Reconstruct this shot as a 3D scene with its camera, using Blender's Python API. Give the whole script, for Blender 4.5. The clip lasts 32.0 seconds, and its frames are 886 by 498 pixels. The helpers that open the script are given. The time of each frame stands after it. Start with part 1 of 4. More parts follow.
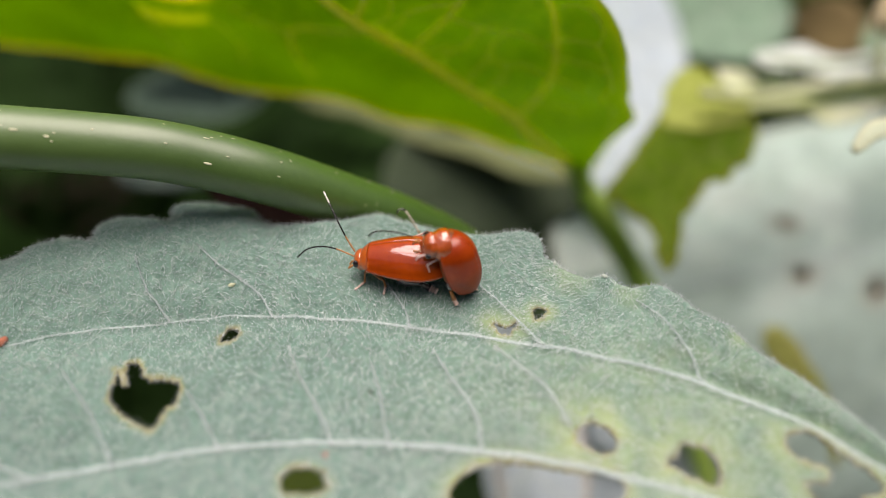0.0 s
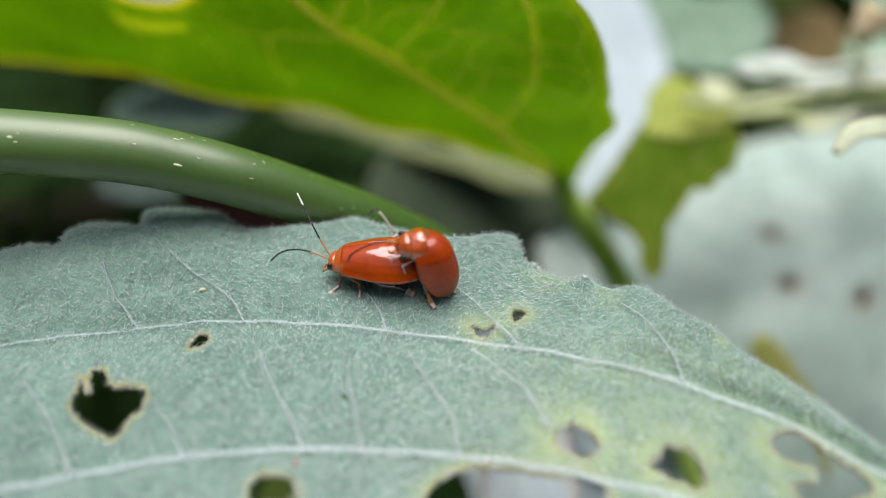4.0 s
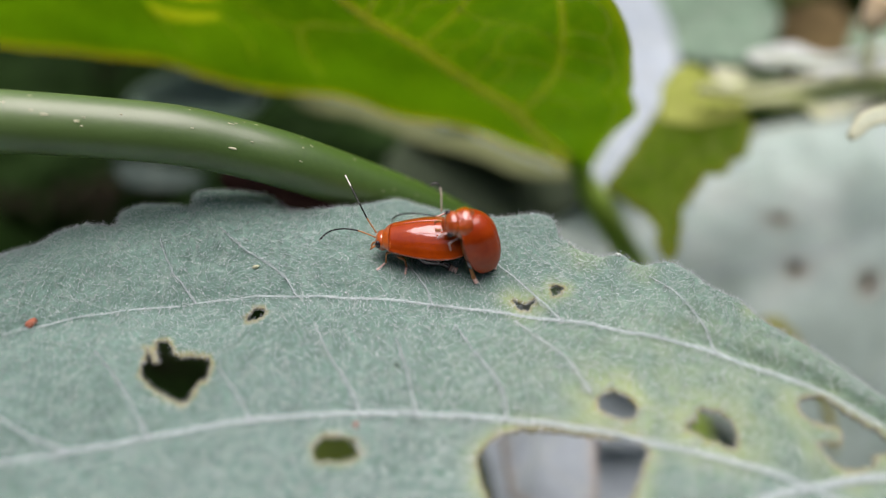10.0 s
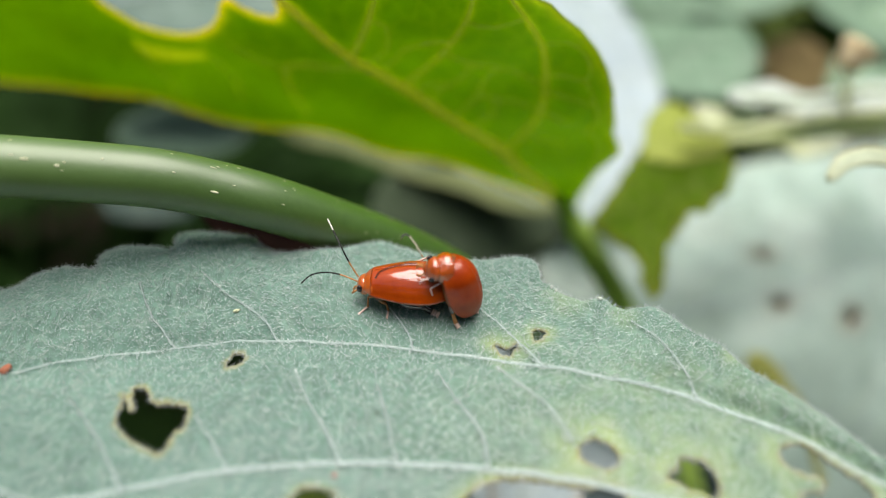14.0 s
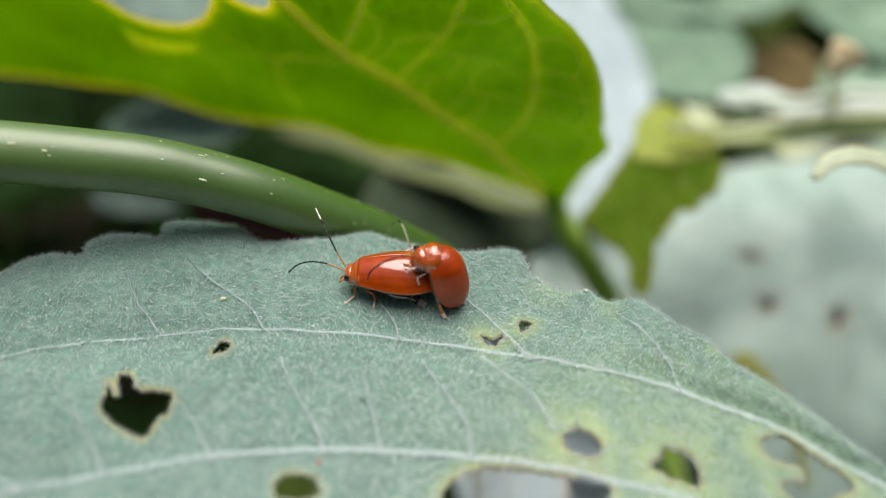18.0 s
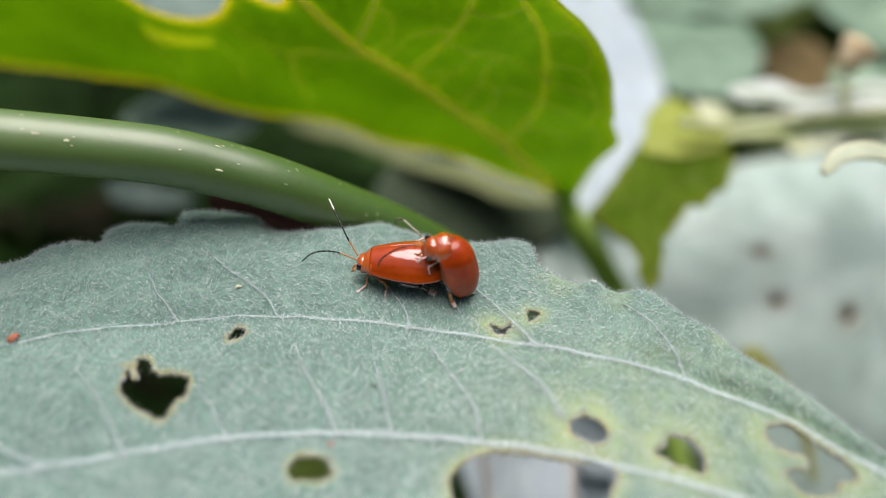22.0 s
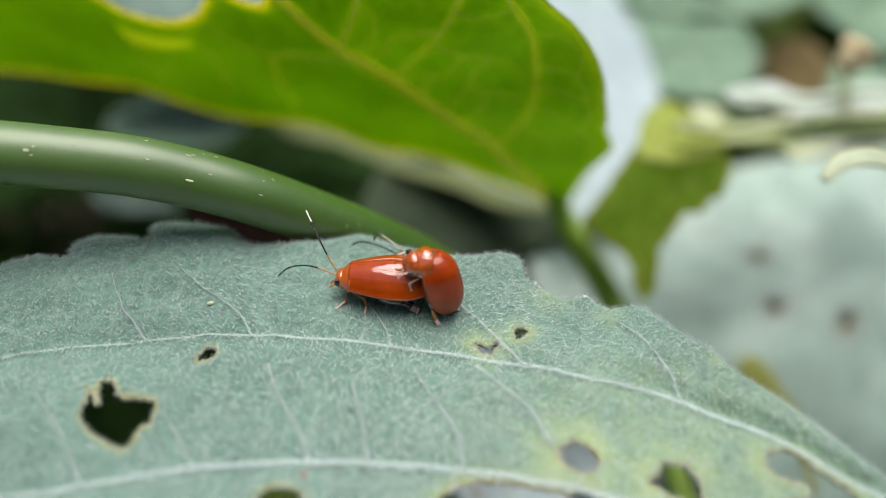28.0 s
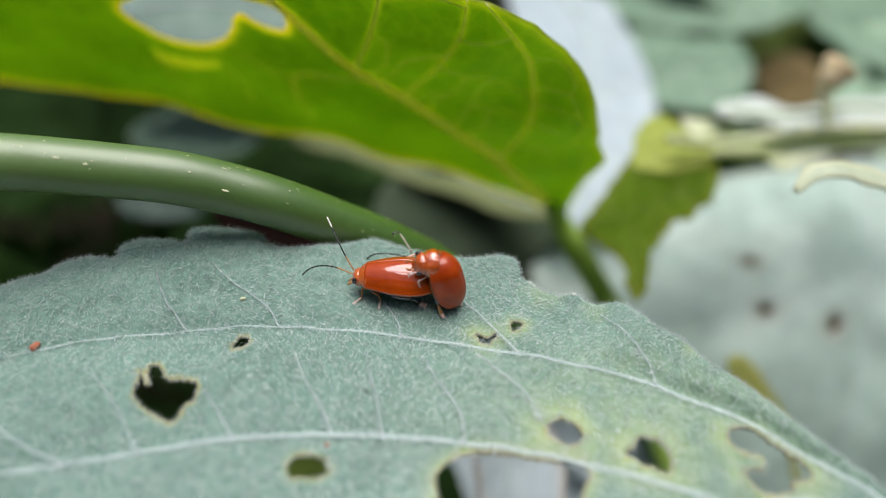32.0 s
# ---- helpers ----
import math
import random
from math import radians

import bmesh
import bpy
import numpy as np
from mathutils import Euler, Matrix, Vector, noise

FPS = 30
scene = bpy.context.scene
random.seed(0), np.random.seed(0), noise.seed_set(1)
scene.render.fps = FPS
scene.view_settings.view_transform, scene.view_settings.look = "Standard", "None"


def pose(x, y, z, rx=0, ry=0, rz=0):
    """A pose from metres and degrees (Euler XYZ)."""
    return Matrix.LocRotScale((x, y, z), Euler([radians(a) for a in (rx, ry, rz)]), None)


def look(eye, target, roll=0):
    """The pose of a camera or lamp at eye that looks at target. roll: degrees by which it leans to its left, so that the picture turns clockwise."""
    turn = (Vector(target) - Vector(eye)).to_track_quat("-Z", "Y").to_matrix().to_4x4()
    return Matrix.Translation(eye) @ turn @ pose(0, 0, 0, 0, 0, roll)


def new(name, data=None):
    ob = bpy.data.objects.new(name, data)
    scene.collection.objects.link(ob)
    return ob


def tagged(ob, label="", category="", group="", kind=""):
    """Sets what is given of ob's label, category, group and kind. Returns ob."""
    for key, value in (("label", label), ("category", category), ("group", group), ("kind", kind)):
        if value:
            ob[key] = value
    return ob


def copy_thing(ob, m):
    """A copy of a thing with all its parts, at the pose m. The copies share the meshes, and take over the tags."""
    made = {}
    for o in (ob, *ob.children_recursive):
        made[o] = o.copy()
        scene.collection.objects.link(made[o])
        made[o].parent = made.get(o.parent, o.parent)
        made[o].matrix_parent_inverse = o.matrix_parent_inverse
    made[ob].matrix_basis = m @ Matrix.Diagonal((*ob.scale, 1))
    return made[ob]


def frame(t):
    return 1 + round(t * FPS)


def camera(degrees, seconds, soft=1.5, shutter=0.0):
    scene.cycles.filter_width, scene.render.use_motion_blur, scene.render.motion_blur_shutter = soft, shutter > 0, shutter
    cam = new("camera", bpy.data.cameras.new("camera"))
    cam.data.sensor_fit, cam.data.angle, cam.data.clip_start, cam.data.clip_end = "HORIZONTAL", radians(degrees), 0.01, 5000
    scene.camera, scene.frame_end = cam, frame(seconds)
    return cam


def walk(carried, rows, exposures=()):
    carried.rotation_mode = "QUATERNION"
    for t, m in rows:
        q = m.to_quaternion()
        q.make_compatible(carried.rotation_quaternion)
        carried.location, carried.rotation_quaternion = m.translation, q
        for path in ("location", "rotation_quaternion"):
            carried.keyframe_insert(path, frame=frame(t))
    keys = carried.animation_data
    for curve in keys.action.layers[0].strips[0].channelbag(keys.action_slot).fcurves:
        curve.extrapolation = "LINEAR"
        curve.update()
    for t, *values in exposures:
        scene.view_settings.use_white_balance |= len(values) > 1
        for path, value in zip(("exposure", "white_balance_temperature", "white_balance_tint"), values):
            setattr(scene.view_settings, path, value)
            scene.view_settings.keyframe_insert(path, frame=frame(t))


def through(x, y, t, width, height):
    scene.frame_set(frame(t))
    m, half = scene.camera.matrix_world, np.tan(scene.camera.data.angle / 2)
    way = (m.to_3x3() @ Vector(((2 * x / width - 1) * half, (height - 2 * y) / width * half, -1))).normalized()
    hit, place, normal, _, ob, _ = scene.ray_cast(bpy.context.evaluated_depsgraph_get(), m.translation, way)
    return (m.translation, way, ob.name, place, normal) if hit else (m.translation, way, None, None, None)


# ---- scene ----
from mathutils import geometry

MM = 0.001

# ---------------------------------------------------------------- camera
cam = camera(68.0, 32.0, 0.95)
cam.data.dof.use_dof = True
cam.data.dof.aperture_fstop = 10.4
# seconds, then the eye in millimetres, then the turn in degrees
PATH = [
    (0, 2.01, -34.59, 623.76, 59.40, 0.83, 1.43),
    (0.5, 2.86, -31.10, 621.92, 59.63, 0.45, 0.44),
    (1, 3.13, -30.96, 621.85, 60.14, 0.28, 0.42),
    (1.5, 3.06, -31.12, 621.40, 60.38, 0.37, 0.72),
    (2, 3.63, -29.61, 622.63, 61.37, 1.02, 0.50),
    (2.5, 3.38, -31.99, 623.26, 61.74, 1.03, 0.56),
    (3, 3.68, -32.93, 623.64, 61.66, 1.02, 0.55),
    (3.5, 2.85, -33.85, 622.91, 61.19, 0.91, 0.64),
    (5.5, 3.59, -34.69, 621.69, 61.10, 0.93, 0.04),
    (6, 3.86, -33.74, 621.49, 60.77, 0.93, 0.32),
    (6.5, 3.12, -35.10, 622.08, 61.20, 0.97, 0.17),
    (7, 2.81, -35.08, 622.35, 61.20, 0.92, -0.32),
    (7.5, 2.46, -34.44, 622.01, 61.30, 0.83, 0.10),
    (8, 2.29, -33.12, 622.63, 61.69, 0.99, -0.04),
    (8.5, 1.94, -32.73, 623.47, 62.37, 1.17, -0.09),
    (9, 2.38, -33.92, 623.27, 61.35, 1.26, 0.10),
    (9.5, 1.98, -35.13, 623.36, 60.87, 1.27, 0.05),
    (10, -0.03, -36.75, 622.70, 60.37, 0.76, 0.24),
    (10.5, -0.35, -36.46, 622.34, 60.49, 0.54, 0.38),
    (11, -0.23, -34.94, 622.72, 61.15, 0.76, 0.72),
    (11.5, 0.26, -35.64, 621.35, 59.60, -0.14, 0.05),
    (12, -0.22, -34.50, 621.72, 61.26, 0.12, -0.10),
    (12.5, -0.50, -35.24, 622.33, 62.12, 0.24, 0.30),
    (13, -0.14, -35.79, 623.18, 62.00, 0.00, 0.00),
    (13.5, 0.61, -35.63, 623.72, 62.32, 0.18, -0.60),
    (14, 0.48, -36.16, 623.71, 62.65, 0.26, -0.51),
    (14.5, 0.53, -36.61, 624.08, 62.71, 0.23, -0.29),
    (15, 0.12, -37.54, 622.91, 62.05, -0.03, 0.00),
    (15.5, 1.49, -37.13, 622.44, 62.47, -0.43, -0.89),
    (17.5, 1.55, -35.89, 622.63, 62.46, -0.82, -1.20),
    (18, 0.84, -36.71, 623.10, 62.88, -0.61, -0.77),
    (18.5, 0.74, -37.40, 622.76, 62.61, -0.39, -0.72),
    (19, 1.06, -37.02, 623.09, 63.15, -0.21, -1.06),
    (19.5, 1.26, -37.35, 623.31, 63.23, -0.61, -0.51),
    (20, 0.77, -37.42, 623.44, 63.32, -0.52, -0.58),
    (20.5, 1.25, -36.93, 623.09, 63.52, -0.28, -1.06),
    (21, 2.71, -36.17, 622.39, 62.51, -1.04, -1.74),
    (21.5, 1.32, -37.22, 622.96, 62.89, -0.80, -0.42),
    (22, 0.79, -37.62, 623.08, 62.59, -0.57, 0.18),
    (22.5, 0.93, -37.26, 623.04, 62.88, -0.65, 0.12),
    (23, 0.75, -36.70, 622.94, 62.99, -0.36, 0.60),
    (23.5, 0.85, -36.49, 622.77, 62.86, -0.52, 0.38),
    (24, 1.13, -36.69, 622.33, 62.42, -0.61, 0.07),
    (24.5, 0.85, -36.13, 622.62, 62.79, -0.69, 0.01),
    (26.5, 1.42, -35.88, 623.13, 62.85, -0.42, -0.16),
    (27, 1.17, -36.02, 623.41, 62.75, -0.60, -0.02),
    (27.5, 1.04, -35.85, 623.32, 62.71, -0.45, 0.19),
    (28, 1.70, -35.23, 622.87, 62.60, -0.58, -0.08),
    (28.5, 2.06, -35.78, 623.49, 63.29, -0.35, -0.06),
    (29, 1.73, -36.22, 624.05, 63.68, -0.21, -0.07),
    (29.5, 1.77, -36.66, 624.11, 63.73, -0.04, -0.06),
    (30, 2.74, -36.39, 624.06, 63.54, -0.11, 0.12),
    (30.5, 1.13, -37.38, 624.52, 63.70, 0.06, 1.13),
    (31, 1.43, -38.59, 624.53, 63.33, -0.10, 1.12),
    (31.5, 2.51, -39.13, 624.37, 63.28, -0.48, 0.21),
    (32, 1.82, -40.27, 625.15, 63.16, -0.45, 0.54),
]
walk(cam, [(r[0], pose(r[1] * MM, r[2] * MM, r[3] * MM, r[4], r[5], r[6])) for r in PATH],
     exposures=[
         (0, -0.1, 6880, 23), (1, -0.19, 6320, 10), (2, -0.17, 6300, 14), (3, 0.05, 6340, 18), (6, -0.25, 6260, 13), (7, -0.17, 6200, 14),
         (8, -0.14, 6300, 14), (9, 0, 6340, 16), (10, -0.21, 6460, 26), (11, -0.32, 6820, 19), (11.5, -0.09, 6940, 19), (12, -0.15, 7060, 19),
         (13, 0.05, 6900, 12), (14, 0.05, 6580, 12), (15, 0.04, 6500, 17), (18, -0.07, 6520, 13), (19, 0, 6400, 15), (20, 0, 6440, 18),
         (21, -0.03, 6440, 18), (22, 0, 6420, 21), (23, 0.05, 6420, 21), (24, 0.05, 6480, 20), (27, 0.01, 6500, 15), (28, -0.07, 6400, 12),
         (29, 0.06, 6440, 16), (30, 0.09, 6400, 15), (31, -0.01, 6400, 15), (32, -0.07, 6300, 16)])

# ---------------------------------------------------------------- daylight
SUN_UP, SUN_ROUND = radians(84), radians(180)
world = bpy.data.worlds.new("sky")
scene.world = world
world.use_nodes = True
wn = world.node_tree.nodes
sky = wn.new("ShaderNodeTexSky")
sky.sky_type, sky.sun_disc = "NISHITA", False
sky.sun_elevation, sky.sun_rotation = SUN_UP, SUN_ROUND
world.node_tree.links.new(sky.outputs[0], wn["Background"].inputs[0])
wn["Background"].inputs[1].default_value = 0.09
sky.dust_density, sky.ozone_density = 5.0, 0.6
sun = new("sun", bpy.data.lights.new("sun", "SUN"))
sun.data.energy, sun.data.angle, sun.data.color = 5.5, radians(54), (1.0, 0.97, 0.92)
# the brightest sky stands high, a little before the leaf
sd = Vector((math.sin(SUN_ROUND) * math.cos(SUN_UP), math.cos(SUN_ROUND) * math.cos(SUN_UP), math.sin(SUN_UP)))
sun.matrix_world = look(tuple(sd * 3), (0, 0, 0))


# ---------------------------------------------------------------- materials
def node_material(name):
    m = bpy.data.materials.new(name)
    m.use_nodes = True
    return m, m.node_tree.nodes, m.node_tree.links, m.node_tree.nodes["Principled BSDF"]


def ramp(nodes, links, source, stops):
    r = nodes.new("ShaderNodeValToRGB")
    e = r.color_ramp.elements
    e[0].position, e[0].color = stops[0][0], (*stops[0][1], 1)
    e[1].position, e[1].color = stops[-1][0], (*stops[-1][1], 1)
    for p, c in stops[1:-1]:
        k = e.new(p)
        k.color = (*c, 1)
    links.new(source, r.inputs[0])
    return r.outputs[0]


def noise_out(nodes, links, coords, scale, detail=4, rough=0.6):
    n = nodes.new("ShaderNodeTexNoise")
    n.inputs["Scale"].default_value, n.inputs["Detail"].default_value = scale, detail
    n.inputs["Roughness"].default_value = rough
    links.new(coords, n.inputs["Vector"])
    return n.outputs["Fac"]


def mixed(nodes, links, fac, a, b, mode="MIX"):
    """Colour mix; a and b are sockets or colours, fac a socket or number."""
    n = nodes.new("ShaderNodeMix")
    n.data_type, n.blend_type = "RGBA", mode
    for slot, v in ((0, fac), (6, a), (7, b)):
        if isinstance(v, (int, float)):
            n.inputs[slot].default_value = v
        elif isinstance(v, tuple):
            n.inputs[slot].default_value = (*v, 1)
        else:
            links.new(v, n.inputs[slot])
    return n.outputs[2]


def bump(nodes, links, height, bsdf, distance, strength=0.5):
    n = nodes.new("ShaderNodeBump")
    n.inputs["Distance"].default_value, n.inputs["Strength"].default_value = distance, strength
    links.new(height, n.inputs["Height"])
    links.new(n.outputs[0], bsdf.inputs["Normal"])
    links.new(n.outputs[0], bsdf.inputs["Coat Normal"])


def attribute(nodes, name):
    n = nodes.new("ShaderNodeAttribute")
    n.attribute_name = name
    return n.outputs["Fac"]


def leaf_material(name, dark, light, glow, through=0.3, rough=0.6, cell=400.0, vein=(0.5, 0.6, 0.3), vein_mix=0.3,
                  stain=(0.55, 0.5, 0.12), rim=(0.25, 0.13, 0.04), large=60.0, fine=900.0, bumpy=0.00012, sheen=0.0, grain=0.45, spec=0.35):
    """A leaf: two greens in patches, a net of small veins, pale stains and browned rims, and light that passes through."""
    m, n, l, p = node_material(name)
    c = n.new("ShaderNodeTexCoord").outputs["Object"]
    a = noise_out(n, l, c, large, 3)
    b = noise_out(n, l, c, fine, 5, 0.7)
    col = ramp(n, l, a, [(0.3, dark), (0.7, light)])
    col = mixed(n, l, grain, col, ramp(n, l, b, [(0.3, tuple(v * 0.55 for v in dark)), (0.7, tuple(min(1, v * 1.35) for v in light))]))
    v = n.new("ShaderNodeTexVoronoi")
    v.feature = "DISTANCE_TO_EDGE"
    v.inputs["Scale"].default_value = cell
    warp = n.new("ShaderNodeVectorMath")
    warp.operation = "ADD"
    nv = n.new("ShaderNodeTexNoise")
    nv.inputs["Scale"].default_value = cell * 0.9
    l.new(c, nv.inputs["Vector"])
    sc = n.new("ShaderNodeVectorMath")
    sc.operation = "SCALE"
    sc.inputs[3].default_value = 0.5 / cell
    l.new(nv.outputs["Color"], sc.inputs[0])
    l.new(c, warp.inputs[0])
    l.new(sc.outputs[0], warp.inputs[1])
    l.new(warp.outputs[0], v.inputs["Vector"])
    net = ramp(n, l, v.outputs["Distance"], [(0.0, (1, 1, 1)), (0.07, (0, 0, 0))])
    soft = n.new("ShaderNodeMath")
    soft.operation = "MULTIPLY"
    soft.inputs[1].default_value = vein_mix
    l.new(net, soft.inputs[0])
    col = mixed(n, l, soft.outputs[0], col, vein)
    col = mixed(n, l, attribute(n, "stain"), col, stain)
    col = mixed(n, l, attribute(n, "rim"), col, rim)
    l.new(col, p.inputs["Base Color"])
    p.inputs["Roughness"].default_value = rough
    p.inputs["Specular IOR Level"].default_value = spec
    if sheen:
        p.inputs["Sheen Weight"].default_value = sheen
        p.inputs["Sheen Roughness"].default_value = 0.5
    h = n.new("ShaderNodeMath")
    h.operation = "ADD"
    l.new(b, h.inputs[0])
    l.new(v.outputs["Distance"], h.inputs[1])
    bump(n, l, h.outputs[0], p, bumpy, 0.6)
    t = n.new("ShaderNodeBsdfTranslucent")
    # glow scales the passed light; above one, extra backlight is put into the colour
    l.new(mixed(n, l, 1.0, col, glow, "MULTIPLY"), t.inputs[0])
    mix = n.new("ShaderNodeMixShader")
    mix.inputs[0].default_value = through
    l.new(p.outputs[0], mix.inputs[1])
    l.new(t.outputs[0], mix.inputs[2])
    l.new(mix.outputs[0], n["Material Output"].inputs[0])
    return m


def plain_material(name, dark, light, rough=0.5, scale=300.0, spec=0.4, coat=0.0, bumpy=0.0, fine=2500.0, through=0.0):
    """A surface in two tones with a finer grain over them."""
    m, n, l, p = node_material(name)
    c = n.new("ShaderNodeTexCoord").outputs["Object"]
    a, b = noise_out(n, l, c, scale, 4), noise_out(n, l, c, fine, 4)
    col = mixed(n, l, 0.3, ramp(n, l, a, [(0.3, dark), (0.7, light)]), ramp(n, l, b, [(0.3, dark), (0.7, light)]))
    l.new(col, p.inputs["Base Color"])
    p.inputs["Roughness"].default_value = rough
    p.inputs["Specular IOR Level"].default_value = spec
    p.inputs["Coat Weight"].default_value = coat
    p.inputs["Coat Roughness"].default_value = 0.06
    p.inputs["Coat IOR"].default_value = 1.72
    if bumpy:
        bump(n, l, b, p, bumpy, 0.5)
    if through:
        t = n.new("ShaderNodeBsdfTranslucent")
        l.new(col, t.inputs[0])
        mix = n.new("ShaderNodeMixShader")
        mix.inputs[0].default_value = through
        l.new(p.outputs[0], mix.inputs[1])
        l.new(t.outputs[0], mix.inputs[2])
        l.new(mix.outputs[0], n["Material Output"].inputs[0])
    return m


SAGE = leaf_material("downy_sage_leaf", (0.084, 0.171, 0.130), (0.156, 0.278, 0.221), (0.8, 1.0, 0.5), 0.15, 0.75, 680.0,
                     (0.36, 0.45, 0.38), 0.26, stain=(0.46, 0.56, 0.20), rim=(0.31, 0.20, 0.085), large=120.0, fine=1800.0, bumpy=0.0002, sheen=0.42)
VEIN = plain_material("pale_leaf_vein", (0.31, 0.40, 0.37), (0.43, 0.52, 0.49), 0.8, 900.0, bumpy=0.00008)
HAIR = plain_material("white_leaf_hair", (0.70, 0.77, 0.76), (0.85, 0.90, 0.89), 0.5, 500.0, through=0.45)
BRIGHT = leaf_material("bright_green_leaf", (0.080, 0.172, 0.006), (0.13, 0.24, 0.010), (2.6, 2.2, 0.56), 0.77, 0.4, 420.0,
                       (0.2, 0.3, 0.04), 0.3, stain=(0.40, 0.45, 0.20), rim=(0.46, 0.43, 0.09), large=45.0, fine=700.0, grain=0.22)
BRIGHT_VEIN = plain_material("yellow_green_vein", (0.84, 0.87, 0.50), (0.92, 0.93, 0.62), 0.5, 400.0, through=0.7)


def stem_material():
    """Green bark that pales along the stem towards its older end, under a thin waxy bloom."""
    m, n, l, p = node_material("green_stem")
    c = n.new("ShaderNodeTexCoord").outputs["Object"]
    a, b = noise_out(n, l, c, 90.0, 4), noise_out(n, l, c, 2500.0, 4)
    green = mixed(n, l, 0.3, ramp(n, l, a, [(0.3, (0.026, 0.074, 0.004)), (0.7, (0.044, 0.102, 0.009))]), ramp(n, l, b, [(0.3, (0.035, 0.09, 0.008)), (0.7, (0.07, 0.145, 0.02))]))
    wax = ramp(n, l, a, [(0.3, (0.085, 0.155, 0.034)), (0.7, (0.125, 0.21, 0.062))])
    split = n.new("ShaderNodeSeparateXYZ")
    l.new(c, split.inputs[0])
    along = n.new("ShaderNodeMapRange")
    along.inputs["From Min"].default_value, along.inputs["From Max"].default_value = -0.006, -0.036
    l.new(split.outputs[0], along.inputs["Value"])
    l.new(mixed(n, l, along.outputs[0], green, wax), p.inputs["Base Color"])
    p.inputs["Roughness"].default_value, p.inputs["Specular IOR Level"].default_value = 0.5, 0.6
    p.inputs["Coat Weight"].default_value, p.inputs["Coat Roughness"].default_value = 0.5, 0.32
    bump(n, l, b, p, 0.00003, 0.5)
    return m


STEM = stem_material()
PETIOLE = plain_material("green_leaf_stalk", (0.33, 0.52, 0.08), (0.45, 0.63, 0.14), 0.45, 200.0, 0.4, bumpy=0.00003, through=0.4)
FLAP = plain_material("pale_yellow_green_leaf", (0.33, 0.41, 0.05), (0.48, 0.55, 0.11), 0.6, 250.0, through=0.5)
BLOTCHED = plain_material("blotched_leaf_remnant", (0.42, 0.50, 0.12), (0.84, 0.86, 0.76), 0.7, 110.0, through=0.5, fine=160.0)
TAN = plain_material("tan_withered_leaf", (0.16, 0.12, 0.045), (0.26, 0.195, 0.075), 0.8, 90.0, bumpy=0.0002, through=0.2)
CORK = plain_material("pale_cork_spot", (0.42, 0.45, 0.27), (0.62, 0.62, 0.42), 0.8, 900.0)
PALE = leaf_material("pale_leaf", (0.33, 0.42, 0.45), (0.44, 0.53, 0.56), (0.8, 1.0, 0.7), 0.25, 0.55, 160.0,
                     (0.55, 0.62, 0.52), 0.3, stain=(0.5, 0.42, 0.3), rim=(0.3, 0.2, 0.12), large=25.0, fine=200.0)
BROAD = leaf_material("broad_grey_leaf", (0.30, 0.42, 0.355), (0.42, 0.55, 0.48), (0.8, 1.0, 0.7), 0.25, 0.45, 160.0,
                      (0.37, 0.45, 0.36), 0.3, stain=(0.34, 0.33, 0.24), rim=(0.19, 0.17, 0.13), large=25.0, fine=200.0, spec=0.6)
STRAW = plain_material("straw_leaf", (0.075, 0.10, 0.03), (0.16, 0.19, 0.07), 0.7, 120.0, bumpy=0.0002, through=0.25)
OLIVE = leaf_material("torn_olive_leaf", (0.075, 0.150, 0.004), (0.135, 0.225, 0.008), (2.1, 2.0, 0.35), 0.6, 0.7, 350.0,
                      (0.35, 0.4, 0.12), 0.3, large=90.0, fine=500.0, spec=0.1)
CURL = leaf_material("pale_curled_leaf", (0.50, 0.62, 0.44), (0.68, 0.78, 0.62), (0.9, 1.0, 0.6), 0.3, 0.6, 300.0,
                     (0.6, 0.66, 0.5), 0.3, stain=(0.62, 0.6, 0.3), rim=(0.5, 0.4, 0.2), large=60.0, fine=400.0)
DRY = plain_material("dry_cream_leaf", (0.60, 0.66, 0.56), (0.76, 0.83, 0.79), 0.7, 160.0, bumpy=0.0002, through=0.5)
# near-black copy of the background leaf: deep shade is put into its colour
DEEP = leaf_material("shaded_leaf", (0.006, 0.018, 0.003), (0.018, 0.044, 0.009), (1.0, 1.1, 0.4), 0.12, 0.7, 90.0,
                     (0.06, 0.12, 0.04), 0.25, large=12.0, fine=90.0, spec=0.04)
# pale copy of the background leaf: daylight is put into its colour
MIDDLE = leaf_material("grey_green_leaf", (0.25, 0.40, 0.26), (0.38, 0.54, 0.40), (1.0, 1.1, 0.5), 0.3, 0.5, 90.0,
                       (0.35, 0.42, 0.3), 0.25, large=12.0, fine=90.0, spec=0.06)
# darker copy of the same leaf: half shade is put into its colour
SHADE = leaf_material("half_shade_toned_leaf", (0.025, 0.045, 0.036), (0.055, 0.08, 0.07), (1.0, 1.1, 0.5), 0.2, 0.8, 90.0,
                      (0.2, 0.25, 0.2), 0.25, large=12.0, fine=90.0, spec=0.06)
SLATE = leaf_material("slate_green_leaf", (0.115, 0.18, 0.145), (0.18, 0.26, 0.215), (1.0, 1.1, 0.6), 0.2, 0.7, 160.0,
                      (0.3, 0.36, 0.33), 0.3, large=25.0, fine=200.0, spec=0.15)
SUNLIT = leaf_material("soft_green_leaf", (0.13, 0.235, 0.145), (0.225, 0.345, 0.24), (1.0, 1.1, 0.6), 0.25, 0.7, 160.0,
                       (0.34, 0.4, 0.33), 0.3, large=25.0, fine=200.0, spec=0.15)
